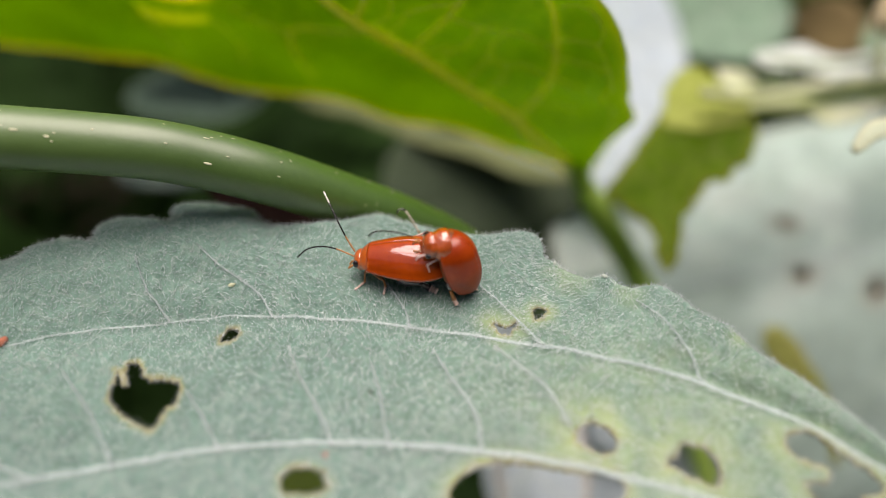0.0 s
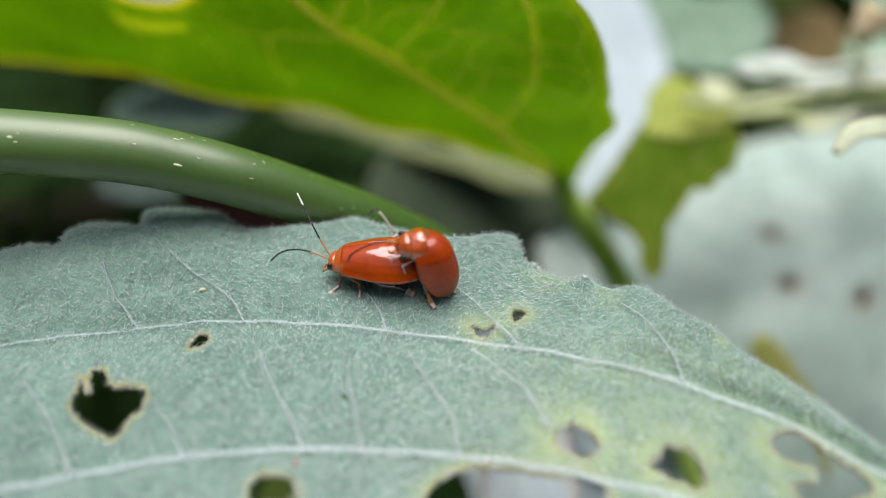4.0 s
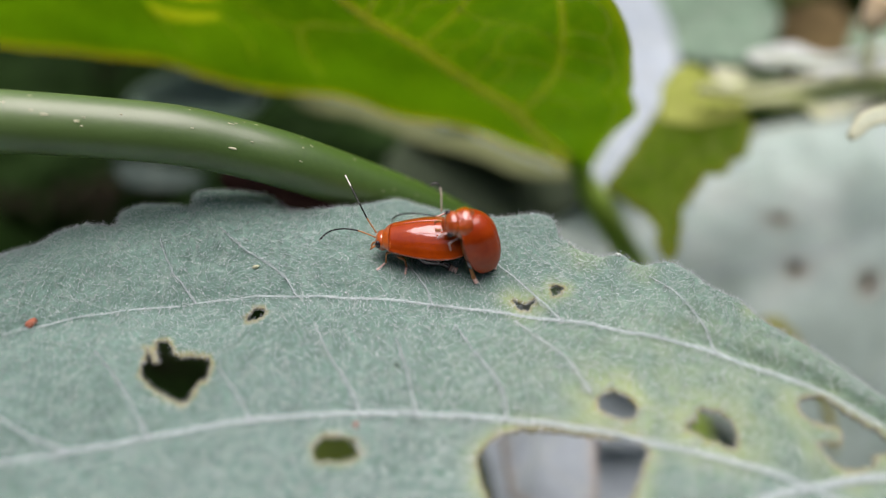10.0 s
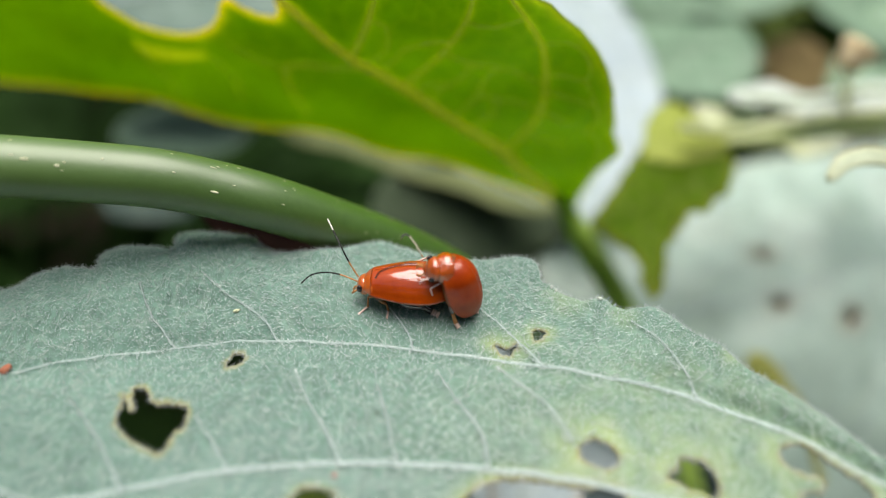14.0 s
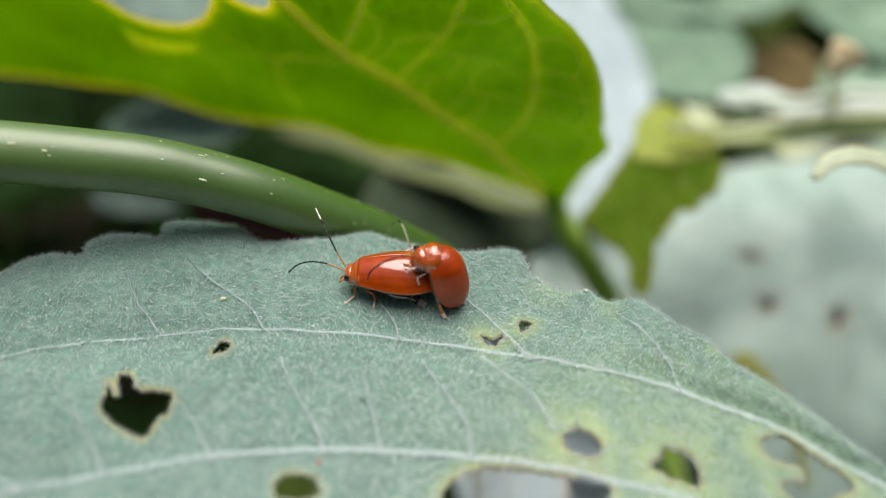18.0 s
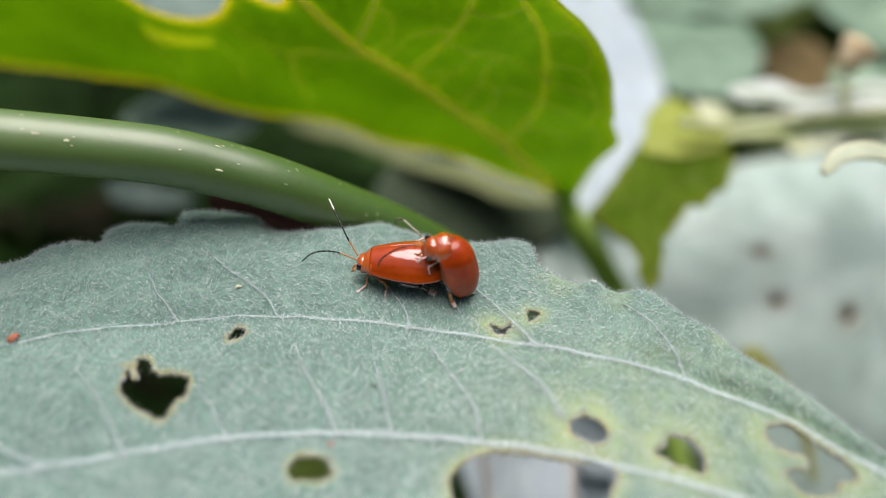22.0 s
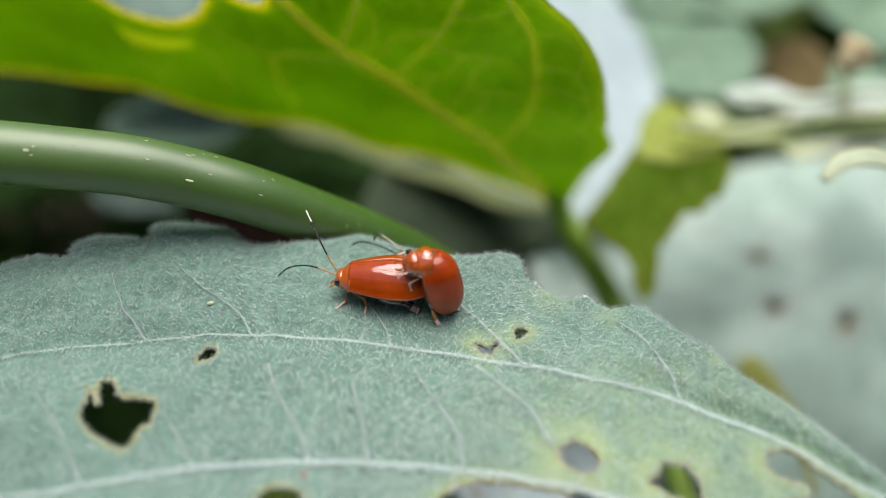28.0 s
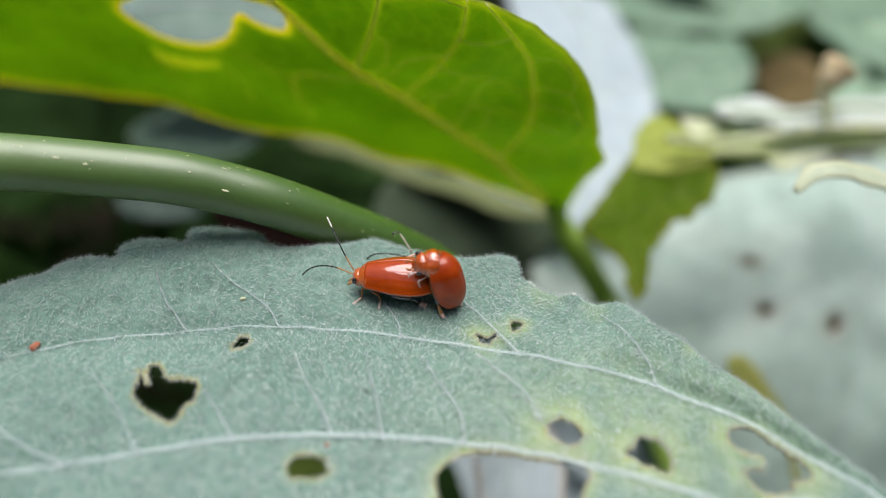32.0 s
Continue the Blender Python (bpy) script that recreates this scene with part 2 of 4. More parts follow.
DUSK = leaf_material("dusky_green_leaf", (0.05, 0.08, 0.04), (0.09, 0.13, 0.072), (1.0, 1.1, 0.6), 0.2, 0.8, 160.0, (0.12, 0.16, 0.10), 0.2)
# olive leaf deepened, so that shade is put into its tone
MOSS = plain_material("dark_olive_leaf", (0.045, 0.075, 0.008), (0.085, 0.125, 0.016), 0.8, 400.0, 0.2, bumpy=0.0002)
BUD = plain_material("dry_tan_bud", (0.66, 0.50, 0.24), (0.88, 0.80, 0.58), 0.7, 250.0, through=0.2)
YELLOW = plain_material("yellowing_leaf_tip", (0.22, 0.29, 0.05), (0.42, 0.38, 0.14), 0.6, 250.0, through=0.4)
# near-black brown: the shade of a gap is put into this colour
GAP_BROWN = plain_material("dark_gap_brown", (0.005, 0.0025, 0.002), (0.014, 0.007, 0.005), 0.9, 300.0, 0.05, bumpy=0.0002)
RUST = plain_material("rusty_crumb", (0.25, 0.08, 0.04), (0.42, 0.16, 0.09), 0.8, 900.0)
SOIL = plain_material("dark_soil", (0.012, 0.009, 0.006), (0.04, 0.028, 0.018), 0.95, 40.0, 0.1, bumpy=0.004, fine=300.0)


# ---------------------------------------------------------------- building
def link(name, me, material, parent=None, smooth=True):
    for m in material if isinstance(material, (list, tuple)) else [material]:
        me.materials.append(m)
    if smooth:
        me.shade_smooth()
    ob = new(name, me)
    if parent is not None:
        ob.parent = parent
    return ob


def part(name, bm, material, parent=None, label="", smooth=True):
    me = bpy.data.meshes.new(name)
    bm.to_mesh(me)
    bm.free()
    ob = link(name, me, material, parent, smooth)
    return tagged(ob, label) if label else ob


def thing(name, m, label, category, group="", kind=""):
    ob = new(name)
    ob.matrix_world = m
    ob.empty_display_size = 0.005
    return tagged(ob, label, category, group, kind)


def axes(o, x, y):
    """A pose in metres from an origin in millimetres and two directions."""
    x = Vector(x).normalized()
    z = x.cross(Vector(y)).normalized()
    y = z.cross(x)
    m = Matrix((x, y, z)).transposed().to_4x4()
    m.translation = Vector(o) * MM
    return m


def rounded(points, step, closed=True):
    """A smooth curve through the points, with a point about every step."""
    p = [np.array(q, float) for q in points]
    out, count = [], len(p)
    for i in range(count if closed else count - 1):
        if closed:
            a, b, c, d = p[i - 1], p[i], p[(i + 1) % count], p[(i + 2) % count]
        else:
            a, b, c, d = p[max(i - 1, 0)], p[i], p[i + 1], p[min(i + 2, count - 1)]
        k = max(1, int(round(np.linalg.norm(c - b) / step)))
        for s in range(k):
            t = s / k
            out.append(0.5 * (2 * b + (c - a) * t + (2 * a - 5 * b + 4 * c - d) * t * t + (3 * b - a - 3 * c + d) * t ** 3))
    if not closed:
        out.append(p[-1])
    return np.array(out)


def ragged(curve, size, wave, seed):
    """The closed curve with an uneven, nibbled line."""
    out = []
    for q in curve:
        a = noise.noise(Vector((q[0] / wave + seed * 7.1, q[1] / wave, seed)))
        b = noise.noise(Vector((q[0] / wave, q[1] / wave + seed * 3.7, seed + 9)))
        out.append(q + size * np.array([a, b]))
    return np.array(out)


def inside(pts, poly):
    x, y = pts[:, 0], pts[:, 1]
    hit = np.zeros(len(pts), bool)
    a, b = poly, np.roll(poly, -1, 0)
    for (x0, y0), (x1, y1) in zip(a, b):
        cut = (y0 > y) != (y1 > y)
        if y0 != y1:
            hit ^= cut & (x < (x1 - x0) * (y - y0) / (y1 - y0) + x0)
    return hit


def distance(pts, line, closed=True):
    """How far each point lies from a line of points."""
    a = line if closed else line[:-1]
    b = np.roll(line, -1, 0) if closed else line[1:]
    best = np.full(len(pts), 1e9)
    for p, q in zip(a, b):
        d = q - p
        t = np.clip(((pts - p) @ d) / max(d @ d, 1e-12), 0, 1)
        best = np.minimum(best, np.hypot(*(pts - p - t[:, None] * d).T))
    return best


def blade_mesh(name, outline, holes, step, height, stain=None, rim=None, slip=None):
    """A leaf blade: the plane inside the outline and outside the holes, raised by height(x, y), all in millimetres."""
    rng = np.random.default_rng(len(outline) + 3)
    lo, hi = outline.min(0), outline.max(0)
    gx, gy = np.meshgrid(np.arange(lo[0], hi[0], step), np.arange(lo[1], hi[1], step))
    grid = np.stack([gx.ravel(), gy.ravel()], 1) + rng.uniform(-0.25, 0.25, (gx.size, 2)) * step
    keep = inside(grid, outline)
    for h in holes:
        keep &= ~inside(grid, h)
    grid = grid[keep]
    for line in (outline, *holes):
        near = (grid > line.min(0) - step).all(1) & (grid < line.max(0) + step).all(1)
        far = np.ones(len(grid), bool)
        far[near] = distance(grid[near], line) > step * 0.45
        grid = grid[far]
    verts, edges = [], []
    for line in (outline, *holes):
        s = len(verts)
        verts += [Vector(q) for q in line]
        edges += [(s + i, s + (i + 1) % len(line)) for i in range(len(line))]
    verts += [Vector(q) for q in grid]
    v, _, f, *_ = geometry.delaunay_2d_cdt(verts, edges, [], 1, 1e-4)
    v = np.array([tuple(q) for q in v])
    f = np.array([q for q in f if len(q) == 3])
    mid = v[f].mean(1)
    ok = inside(mid, outline)
    for h in holes:
        ok &= ~inside(mid, h)
    f = f[ok]
    used = np.unique(f)
    again = np.full(len(v), -1)
    again[used] = np.arange(len(used))
    v, f = v[used], again[f]
    me = bpy.data.meshes.new(name)
    moved = v if slip is None else v + slip(v[:, 0], v[:, 1])
    me.from_pydata((np.c_[moved, height(v[:, 0], v[:, 1])] * MM).tolist(), [], f.tolist())
    for key, fun in (("stain", stain), ("rim", rim)):
        if fun is not None:
            me.attributes.new(key, "FLOAT", "POINT").data.foreach_set("value", np.clip(fun(v), 0, 1).astype(np.float32))
    return me


def thicken(ob, mm):
    s = ob.modifiers.new("thickness", "SOLIDIFY")
    s.thickness, s.offset = mm * MM, -1.0
    return ob


def tube(bm, pts, radii, sides=8, cap=True, slots=None, flat=1.0):
    """A round rod through the points (metres), with a radius at each; slots: a material for each piece."""
    pts = [Vector(p) for p in pts]
    rings, up = [], Vector((0.12, 0.31, 0.94))
    for i, p in enumerate(pts):
        d = (pts[min(i + 1, len(pts) - 1)] - pts[max(i - 1, 0)]).normalized()
        x = d.cross(up)
        x = x.normalized() if x.length > 1e-4 else d.orthogonal().normalized()
        up = x.cross(d)
        rings.append([bm.verts.new(p + radii[i] * (math.cos(a) * x + flat * math.sin(a) * up))
                      for a in (2 * math.pi * k / sides for k in range(sides))])
    for i, (a, b) in enumerate(zip(rings, rings[1:])):
        for k in range(sides):
            f = bm.faces.new((a[k], a[(k + 1) % sides], b[(k + 1) % sides], b[k]))
            if slots:
                f.material_index = slots[min(i, len(slots) - 1)]
    if cap:
        bm.faces.new(rings[0][::-1])
        bm.faces.new(rings[-1])
    return rings


def flat_veins(parent, lines, height, widths, material, lift=0.0, step=0.5, name="vein", slip=None, sink=0.0):
    """Each vein a tapered rod of its own, half sunk in its blade."""
    for line, (w0, w1) in zip(lines, widths):
        c = rounded(line, step, False)
        bm = bmesh.new()
        n = len(c)
        wob = [noise.noise(Vector((q[0] * 0.9, q[1] * 0.9, 3.0))) * 0.06 for q in c]
        lean = slip(c[:, 0], c[:, 1]) if slip else 0 * c
        z = height(c[:, 0], c[:, 1]) + lift - sink * (w0 + (w1 - w0) * np.arange(n) / (n - 1))
        pts = [((q[0] + w + e[0]) * MM, (q[1] + w + e[1]) * MM, float(h) * MM) for q, w, e, h in zip(c, wob, lean, z)]
        tube(bm, pts, [(w0 + (w1 - w0) * i / (n - 1)) * MM for i in range(n)], 8)
        part(name, bm, material, parent)


# ---------------------------------------------------------------- ground
bm = bmesh.new()
for i in range(61):
    for j in range(61):
        a, b = (i - 30) / 30, (j - 30) / 30
        x, y = a * abs(a) ** 2 * 60, b * abs(b) ** 2 * 60
        bm.verts.new((x, y, 0.02 * noise.noise(Vector((x * 4, y * 4, 0)))))
bm.verts.ensure_lookup_table()
for i in range(60):
    for j in range(60):
        k = i * 61 + j
        bm.faces.new([bm.verts[q] for q in (k, k + 61, k + 62, k + 1)])
ground = part("ground", bm, SOIL)
tagged(ground, "dark brown garden soil in deep shade under the plants", "ground", kind="structure")

# ---------------------------------------------------------------- the downy leaf
LEAF = axes((0, 0, 600), (0.99998, 0.00192, -0.0053), (0, 0.94038, 0.34013))
EDGE = [(-36, -1), (-32, 1.2), (-30.3, 2.3), (-28.4, 3.0), (-27.2, 3.9), (-25.5, 4.5), (-23.6, 4.4), (-23.6, 5.4), (-22.6, 6.3), (-20.7, 6.5),
        (-18.6, 6.2), (-18.7, 7.1), (-17.8, 7.7), (-15.7, 7.9), (-13.6, 7.6), (-12.8, 7.1), (-12.1, 6.3), (-10.8, 5.9), (-8.8, 6.0),
        (-5.6, 6.4), (-4.0, 6.8), (-2.8, 6.6), (0.9, 5.1), (3.2, 4.7), (6.4, 5.1), (7.2, 4.6), (7.6, 3.0),
        (8.2, 2.7), (8.9, 1.9), (10.1, 1.2), (11.3, 1.4), (11.8, 0.9), (12.7, 0.4), (14.6, 0.5), (15.6, -0.1)]
EDGE_FAR = [(16.8, -1.5), (18.4, -2.4), (19.6, -4.3), (22.5, -6.9), (25.2, -10.0), (28, -12.8), (31, -15.5), (34, -18.5), (35, -22),
            (30, -25), (22, -27), (10, -28.5), (-5, -29), (-18, -27), (-29, -22), (-36, -14), (-38, -7)]
HOLES = [
    [(-17.9, -5.2), (-17.4, -5.1), (-16.9, -5.5), (-16.6, -6.1), (-15.7, -6.2), (-14.9, -6.3), (-14.3, -6.5), (-14.2, -7.6), (-14.7, -8.1),
     (-15.1, -9.2), (-16.0, -9.0), (-17.0, -8.5), (-18.0, -7.7), (-18.4, -6.8), (-18.2, -6.4), (-18.3, -5.7), (-17.85, -6.5), (-17.5, -6.5)],
    [(-12.8, -3.4), (-12.6, -3.0), (-12.2, -2.7), (-11.7, -2.9), (-11.7, -3.4), (-12.2, -3.6), (-12.6, -3.7)],
    [(4.0, -2.1), (4.5, -2.2), (4.7, -2.4), (5.0, -2.2), (5.4, -2.0), (5.2, -2.5), (4.8, -2.9), (4.3, -2.6)],
    [(6.4, -1.3), (6.8, -1.0), (7.3, -1.2), (7.1, -1.6), (6.6, -1.9)],
]
HOLES += [
    [(8.3, -9.2), (8.7, -8.8), (9.5, -8.8), (10.1, -9.1), (10.4, -9.7), (10.0, -10.3), (9.4, -10.4), (8.6, -10.1), (8.3, -9.7)],
    [(12.8, -10.9), (13.1, -10.7), (13.5, -10.6), (13.6, -10.1), (13.9, -9.9), (14.3, -10.0), (14.8, -10.0), (15.2, -10.3), (15.5, -10.9), (15.6, -11.4), (15.3, -11.9),
     (15.0, -12.0), (14.5, -11.7), (13.9, -11.6), (13.3, -11.2)],
    [(19.4, -9.6), (20.0, -9.2), (20.6, -9.1), (21.2, -9.3), (21.7, -9.9), (22.3, -10.4), (23.0, -10.9), (23.6, -11.4), (23.8, -12.0), (23.2, -12.4), (22.5, -12.5),
     (22.3, -13.0), (21.8, -13.2), (20.8, -13.2), (20.1, -12.8), (19.8, -12.1), (20.3, -11.9), (20.8, -11.9), (21.1, -11.6), (21.0, -11.1), (20.4, -10.8),
     (19.8, -10.5), (19.5, -10.1)],
]
HOLES += [
    [(-7.5, -12.0), (-7.2, -11.5), (-6.3, -11.4), (-5.4, -11.6), (-5.0, -12.2), (-5.2, -12.7), (-6.1, -12.8), (-7.1, -12.7)],
    [(1.6, -12.1), (2.2, -11.5), (3.2, -11.0), (4.6, -10.9), (6.7, -11.2), (8.4, -11.5), (9.9, -11.6), (10.5, -12.1), (10.2, -12.8),
     (9.8, -13.7), (9.2, -14.6), (8.7, -15.3), (7.8, -15.8), (5.0, -16.1), (2.9, -15.7), (2.0, -14.9), (1.5, -13.8), (1.4, -12.7)],
]
VEINS = [
    ([(-34, -7), (-27.0, -4.6), (-22.2, -3.2), (-18.9, -2.6), (-15.6, -2.1), (-9.9, -1.7), (-6.3, -1.8), (-0.5, -2.5), (4.8, -3.3), (9.3, -4.3),
      (14.3, -5.6), (18.9, -7.5), (23.2, -10.2), (26.5, -12.6), (31, -16.5)][::-1], (0.2, 0.1)),
    ([(-34, -15), (-23.4, -12.6), (-20.7, -12.1), (-16.1, -11.1), (-10.4, -10.2), (-4.7, -9.9), (1.4, -10.1), (4.7, -10.4), (9.6, -11.4), (14.1, -12.5),
      (17.7, -13.7), (24, -16.5), (31, -18)][::-1], (0.25, 0.16)),
]
VEINS += [
    ([(8, -19), (14.4, -15.4), (18.1, -14.2), (22.5, -13.6), (27, -14.2), (31, -16.5)][::-1], (0.4, 0.25)),
    ([(-20.7, -12.1), (-22.1, -11.6), (-23.8, -11.0), (-28, -8.5)], (0.16, 0.06)),
    ([(-9.9, -1.7), (-10.9, -0.2), (-12.0, 0.8), (-14.0, 2.2), (-16, 4)], (0.13, 0.05)),
    ([(-1.2, -2.4), (-1.6, -1.2), (-2.0, -0.5), (-3.5, 2)], (0.12, 0.05)),
    ([(6.9, -3.7), (6.0, -2.5), (4.6, -0.7), (3.4, 0.5), (2, 2.5)], (0.12, 0.05)),
    ([(15.9, -6.1), (15.6, -4.5), (14.4, -2.1), (12.9, -0.5)], (0.12, 0.05)),
]
VEINS += [
    ([(-16.3, -2.1), (-17.6, -0.6), (-18.3, 0.1), (-20, 3)], (0.11, 0.04)),
    ([(-5.0, -10.0), (-6.1, -8.0), (-7.5, -5.8), (-8.4, -4)], (0.12, 0.05)),
    ([(-1.9, -10.0), (-2.5, -8.0), (-2.7, -7.1), (-3.4, -5)], (0.1, 0.04)),
    ([(-16.7, -11.3), (-17.9, -9.7), (-19.4, -7.9), (-21.3, -6.0)], (0.12, 0.05)),
    ([(-11.2, -10.3), (-12.4, -8.7), (-13.7, -7.0)], (0.11, 0.05)),
    ([(3.1, -10.3), (2.9, -8.4), (1.9, -6.6), (1.3, -5.8), (0.3, -4)], (0.11, 0.04)),
    ([(8.0, -8.8), (7.0, -6.6), (5.4, -5.0), (4, -3.6)], (0.11, 0.04)),
]
VEINS = VEINS[:3] + [(line, (0.8 * a, 0.8 * b)) for line, (a, b) in VEINS[3:]]
EDGE_X, EDGE_Y = zip(*sorted(EDGE))
RIDGES = [rounded(line, 0.8, False) for line, _ in VEINS[:3]]


def bulge(x, y, wave, seed):
    return np.array([noise.noise(Vector((a / wave, b / wave, seed))) for a, b in zip(np.ravel(x), np.ravel(y))])


def valley(x, y):
    """The blade sinks along its side vein, towards the tip."""
    d = np.abs(y - np.interp(x, *RIDGES[0][::-1].T))
    k = np.clip((-5 - x) / 8, 0, 1)
    # the toothed margin rolls over
    roll = 0.6 * np.clip(1 - (np.interp(x, EDGE_X, EDGE_Y) - y) / 1.8, 0, 1) ** 2 * np.clip((-9 - x) / 3, 0, 1)
    return k * k * (3 - 2 * k) * (0.19 * np.minimum(d, 5) + 0.04 * np.maximum(d - 5, 0) - 0.4) - roll


def leaf_slip(x, y):
    """The valley's walls lean inwards as they rise."""
    x, y = np.atleast_1d(np.asarray(x, float)), np.atleast_1d(np.asarray(y, float))
    h = valley(x, y)
    return np.stack([-h * x / 34, -h * (26 + y) / 34], 1)


def leaf_height(x, y):
    x, y = np.atleast_1d(np.asarray(x, float)), np.atleast_1d(np.asarray(y, float))
    pts = np.stack([x, y], 1)
    h = 0.28 * bulge(x, y, 3.2, 1.0) + 0.35 * bulge(x, y, 9.0, 4.0)
    for r in RIDGES:
        h = h - 0.16 * np.exp(-(distance(pts, r, False) / 0.9) ** 2)
    # the blade sinks in a fold above the side vein, towards the stalk
    d = y - np.interp(x, *RIDGES[0][::-1].T)
    h = h - 0.75 * np.clip((x - 12) / 8, 0, 1) * np.exp(-((d - 0.75) / 0.55) ** 2)
    h = h - 0.010 * np.clip(np.abs(x) - 26, 0, None) ** 2
    return h + valley(x, y)


edge = ragged(np.concatenate([rounded(EDGE + EDGE_FAR, 0.4)]), 0.16, 0.5, 2)
holes = [ragged(rounded(h, 0.12), 0.2, 0.24, 3 + i) for i, h in enumerate(HOLES)]


def leaf_stain(v):
    s = np.zeros(len(v))
    for i, (h, reach) in enumerate(zip(holes, (0.08, 0.08, 0.9, 0.6, 2.0, 1.8, 1.4, 0.25, 0.8))):
        k = (v > h.min(0) - 4).all(1) & (v < h.max(0) + 4).all(1)
        d = distance(v[k], h)
        s[k] = np.maximum(s[k], np.exp(-(d / reach) ** 2))
    for at, reach in (((9.0, 1.6), 1.5), ((12.6, -0.2), 1.0), ((18.8, -3.2), 0.9), ((5.8, -2.0), 1.0)):
        s = np.maximum(s, 0.5 * np.exp(-(np.hypot(*(v - at).T) / reach) ** 2))
    # broad yellowing; it also carries stronger light on the leaf's right in its colour
    s = np.maximum(s, 0.45 * np.exp(-(np.hypot((v[:, 0] - 14) / 11, (v[:, 1] + 8.5) / 5.5) ** 2)))
    return 0.66 * s * (0.65 + 0.5 * bulge(v[:, 0], v[:, 1], 1.2, 8.0))


DRIED = np.array([(3.4, -10.75), (5.0, -10.7), (6.8, -10.95), (8.6, -11.25), (9.9, -11.4)])


def leaf_rim(v):
    s = np.zeros(len(v))
    for h in holes:
        k = (v > h.min(0) - 1).all(1) & (v < h.max(0) + 1).all(1)
        s[k] = np.maximum(s[k], np.exp(-(distance(v[k], h) / 0.055) ** 2))
    # a dried band lies along the upper side of the large hole
    d = distance(v, DRIED, False)
    s = np.maximum(s, np.exp(-(d / 0.42) ** 2) * np.clip(0.55 + 0.9 * bulge(v[:, 0], v[:, 1], 0.7, 3.0), 0, 1))
    return 0.5 * s


leaf = thing("downy_leaf", LEAF, "grey-green downy leaf with insect-eaten holes and pale veins", "leaf")
cam.data.dof.focus_object = leaf
blade = link("blade", blade_mesh("blade", edge, holes, 0.33, leaf_height, leaf_stain, leaf_rim, leaf_slip), SAGE, leaf)
thicken(blade, 0.22)
flat_veins(leaf, [v for v, _ in VEINS], leaf_height, [w for _, w in VEINS], VEIN, 0.0, slip=leaf_slip, sink=0.62)


def leaf_hairs(count, seed):
    """Short white hairs that stand on the blade and lean over."""
    rng = np.random.default_rng(seed)
    p = np.stack([rng.uniform(-33, 28, count), rng.uniform(-18, 8, count)], 1)
    keep = inside(p, edge)
    for h in holes:
        keep &= ~inside(p, h)
    p = p[keep]
    extra, rise = [], []
    # the down thickens towards the margin; its extra pale hairs also stand in for brighter light
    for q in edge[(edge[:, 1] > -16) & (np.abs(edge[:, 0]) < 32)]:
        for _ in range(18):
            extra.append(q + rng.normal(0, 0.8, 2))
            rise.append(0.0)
    for line, (w0, w1) in VEINS:
        c = rounded(line, 0.06, False)
        for j, q in enumerate(c):
            for _ in range(2):
                extra.append(q + rng.normal(0, 0.7 * (w0 + (w1 - w0) * j / len(c)), 2))
                rise.append(0.7 * (w0 + (w1 - w0) * j / len(c)))
    extra = np.array(extra)
    ok = inside(extra, edge)
    for h in holes:
        ok &= ~inside(extra, h)
    lift = np.r_[np.zeros(len(p)), np.array(rise)[ok]]
    p = np.concatenate([p, extra[ok]])
    n = len(p)
    z = leaf_height(p[:, 0], p[:, 1]) + lift
    # they lean down the blade, and part to both sides
    a = -1.57 - 0.65 * np.clip((p[:, 0] + 2) / 8, -1, 1) + 0.4 * bulge(p[:, 0], p[:, 1], 5.0, 6.0) + rng.normal(0, 0.27, n)
    length, lean, w = rng.uniform(0.28, 0.72, n), rng.uniform(0.45, 1.05, n), rng.uniform(0.007, 0.013, n)
    base = np.c_[p + leaf_slip(p[:, 0], p[:, 1]), z - 0.02]
    bend = lean + rng.uniform(0.05, 0.4, n)
    half = np.stack([np.cos(a) * np.sin(lean), np.sin(a) * np.sin(lean), np.cos(lean)], 1) * 0.5 * length[:, None]
    rest = np.stack([np.cos(a) * np.sin(bend), np.sin(a) * np.sin(bend), np.cos(bend)], 1) * 0.5 * length[:, None]
    verts = np.empty((n, 7, 3))
    for k in range(3):
        g = a + k * 2.094
        ring = np.stack([np.cos(g) * w, np.sin(g) * w, 0 * w], 1)
        verts[:, k] = base + ring
        verts[:, 3 + k] = base + half + 0.8 * ring
    verts[:, 6] = base + half + rest
    i = np.arange(n)[:, None] * 7
    sides = [i + (k, (k + 1) % 3, 3 + (k + 1) % 3) for k in range(3)] + [i + (k, 3 + (k + 1) % 3, 3 + k) for k in range(3)]
    faces = np.concatenate(sides + [i + (3 + k, 3 + (k + 1) % 3, 6) for k in range(3)])
    me = bpy.data.meshes.new("leaf_hairs")
    me.from_pydata((verts.reshape(-1, 3) * MM).tolist(), [], faces.tolist())
    return me


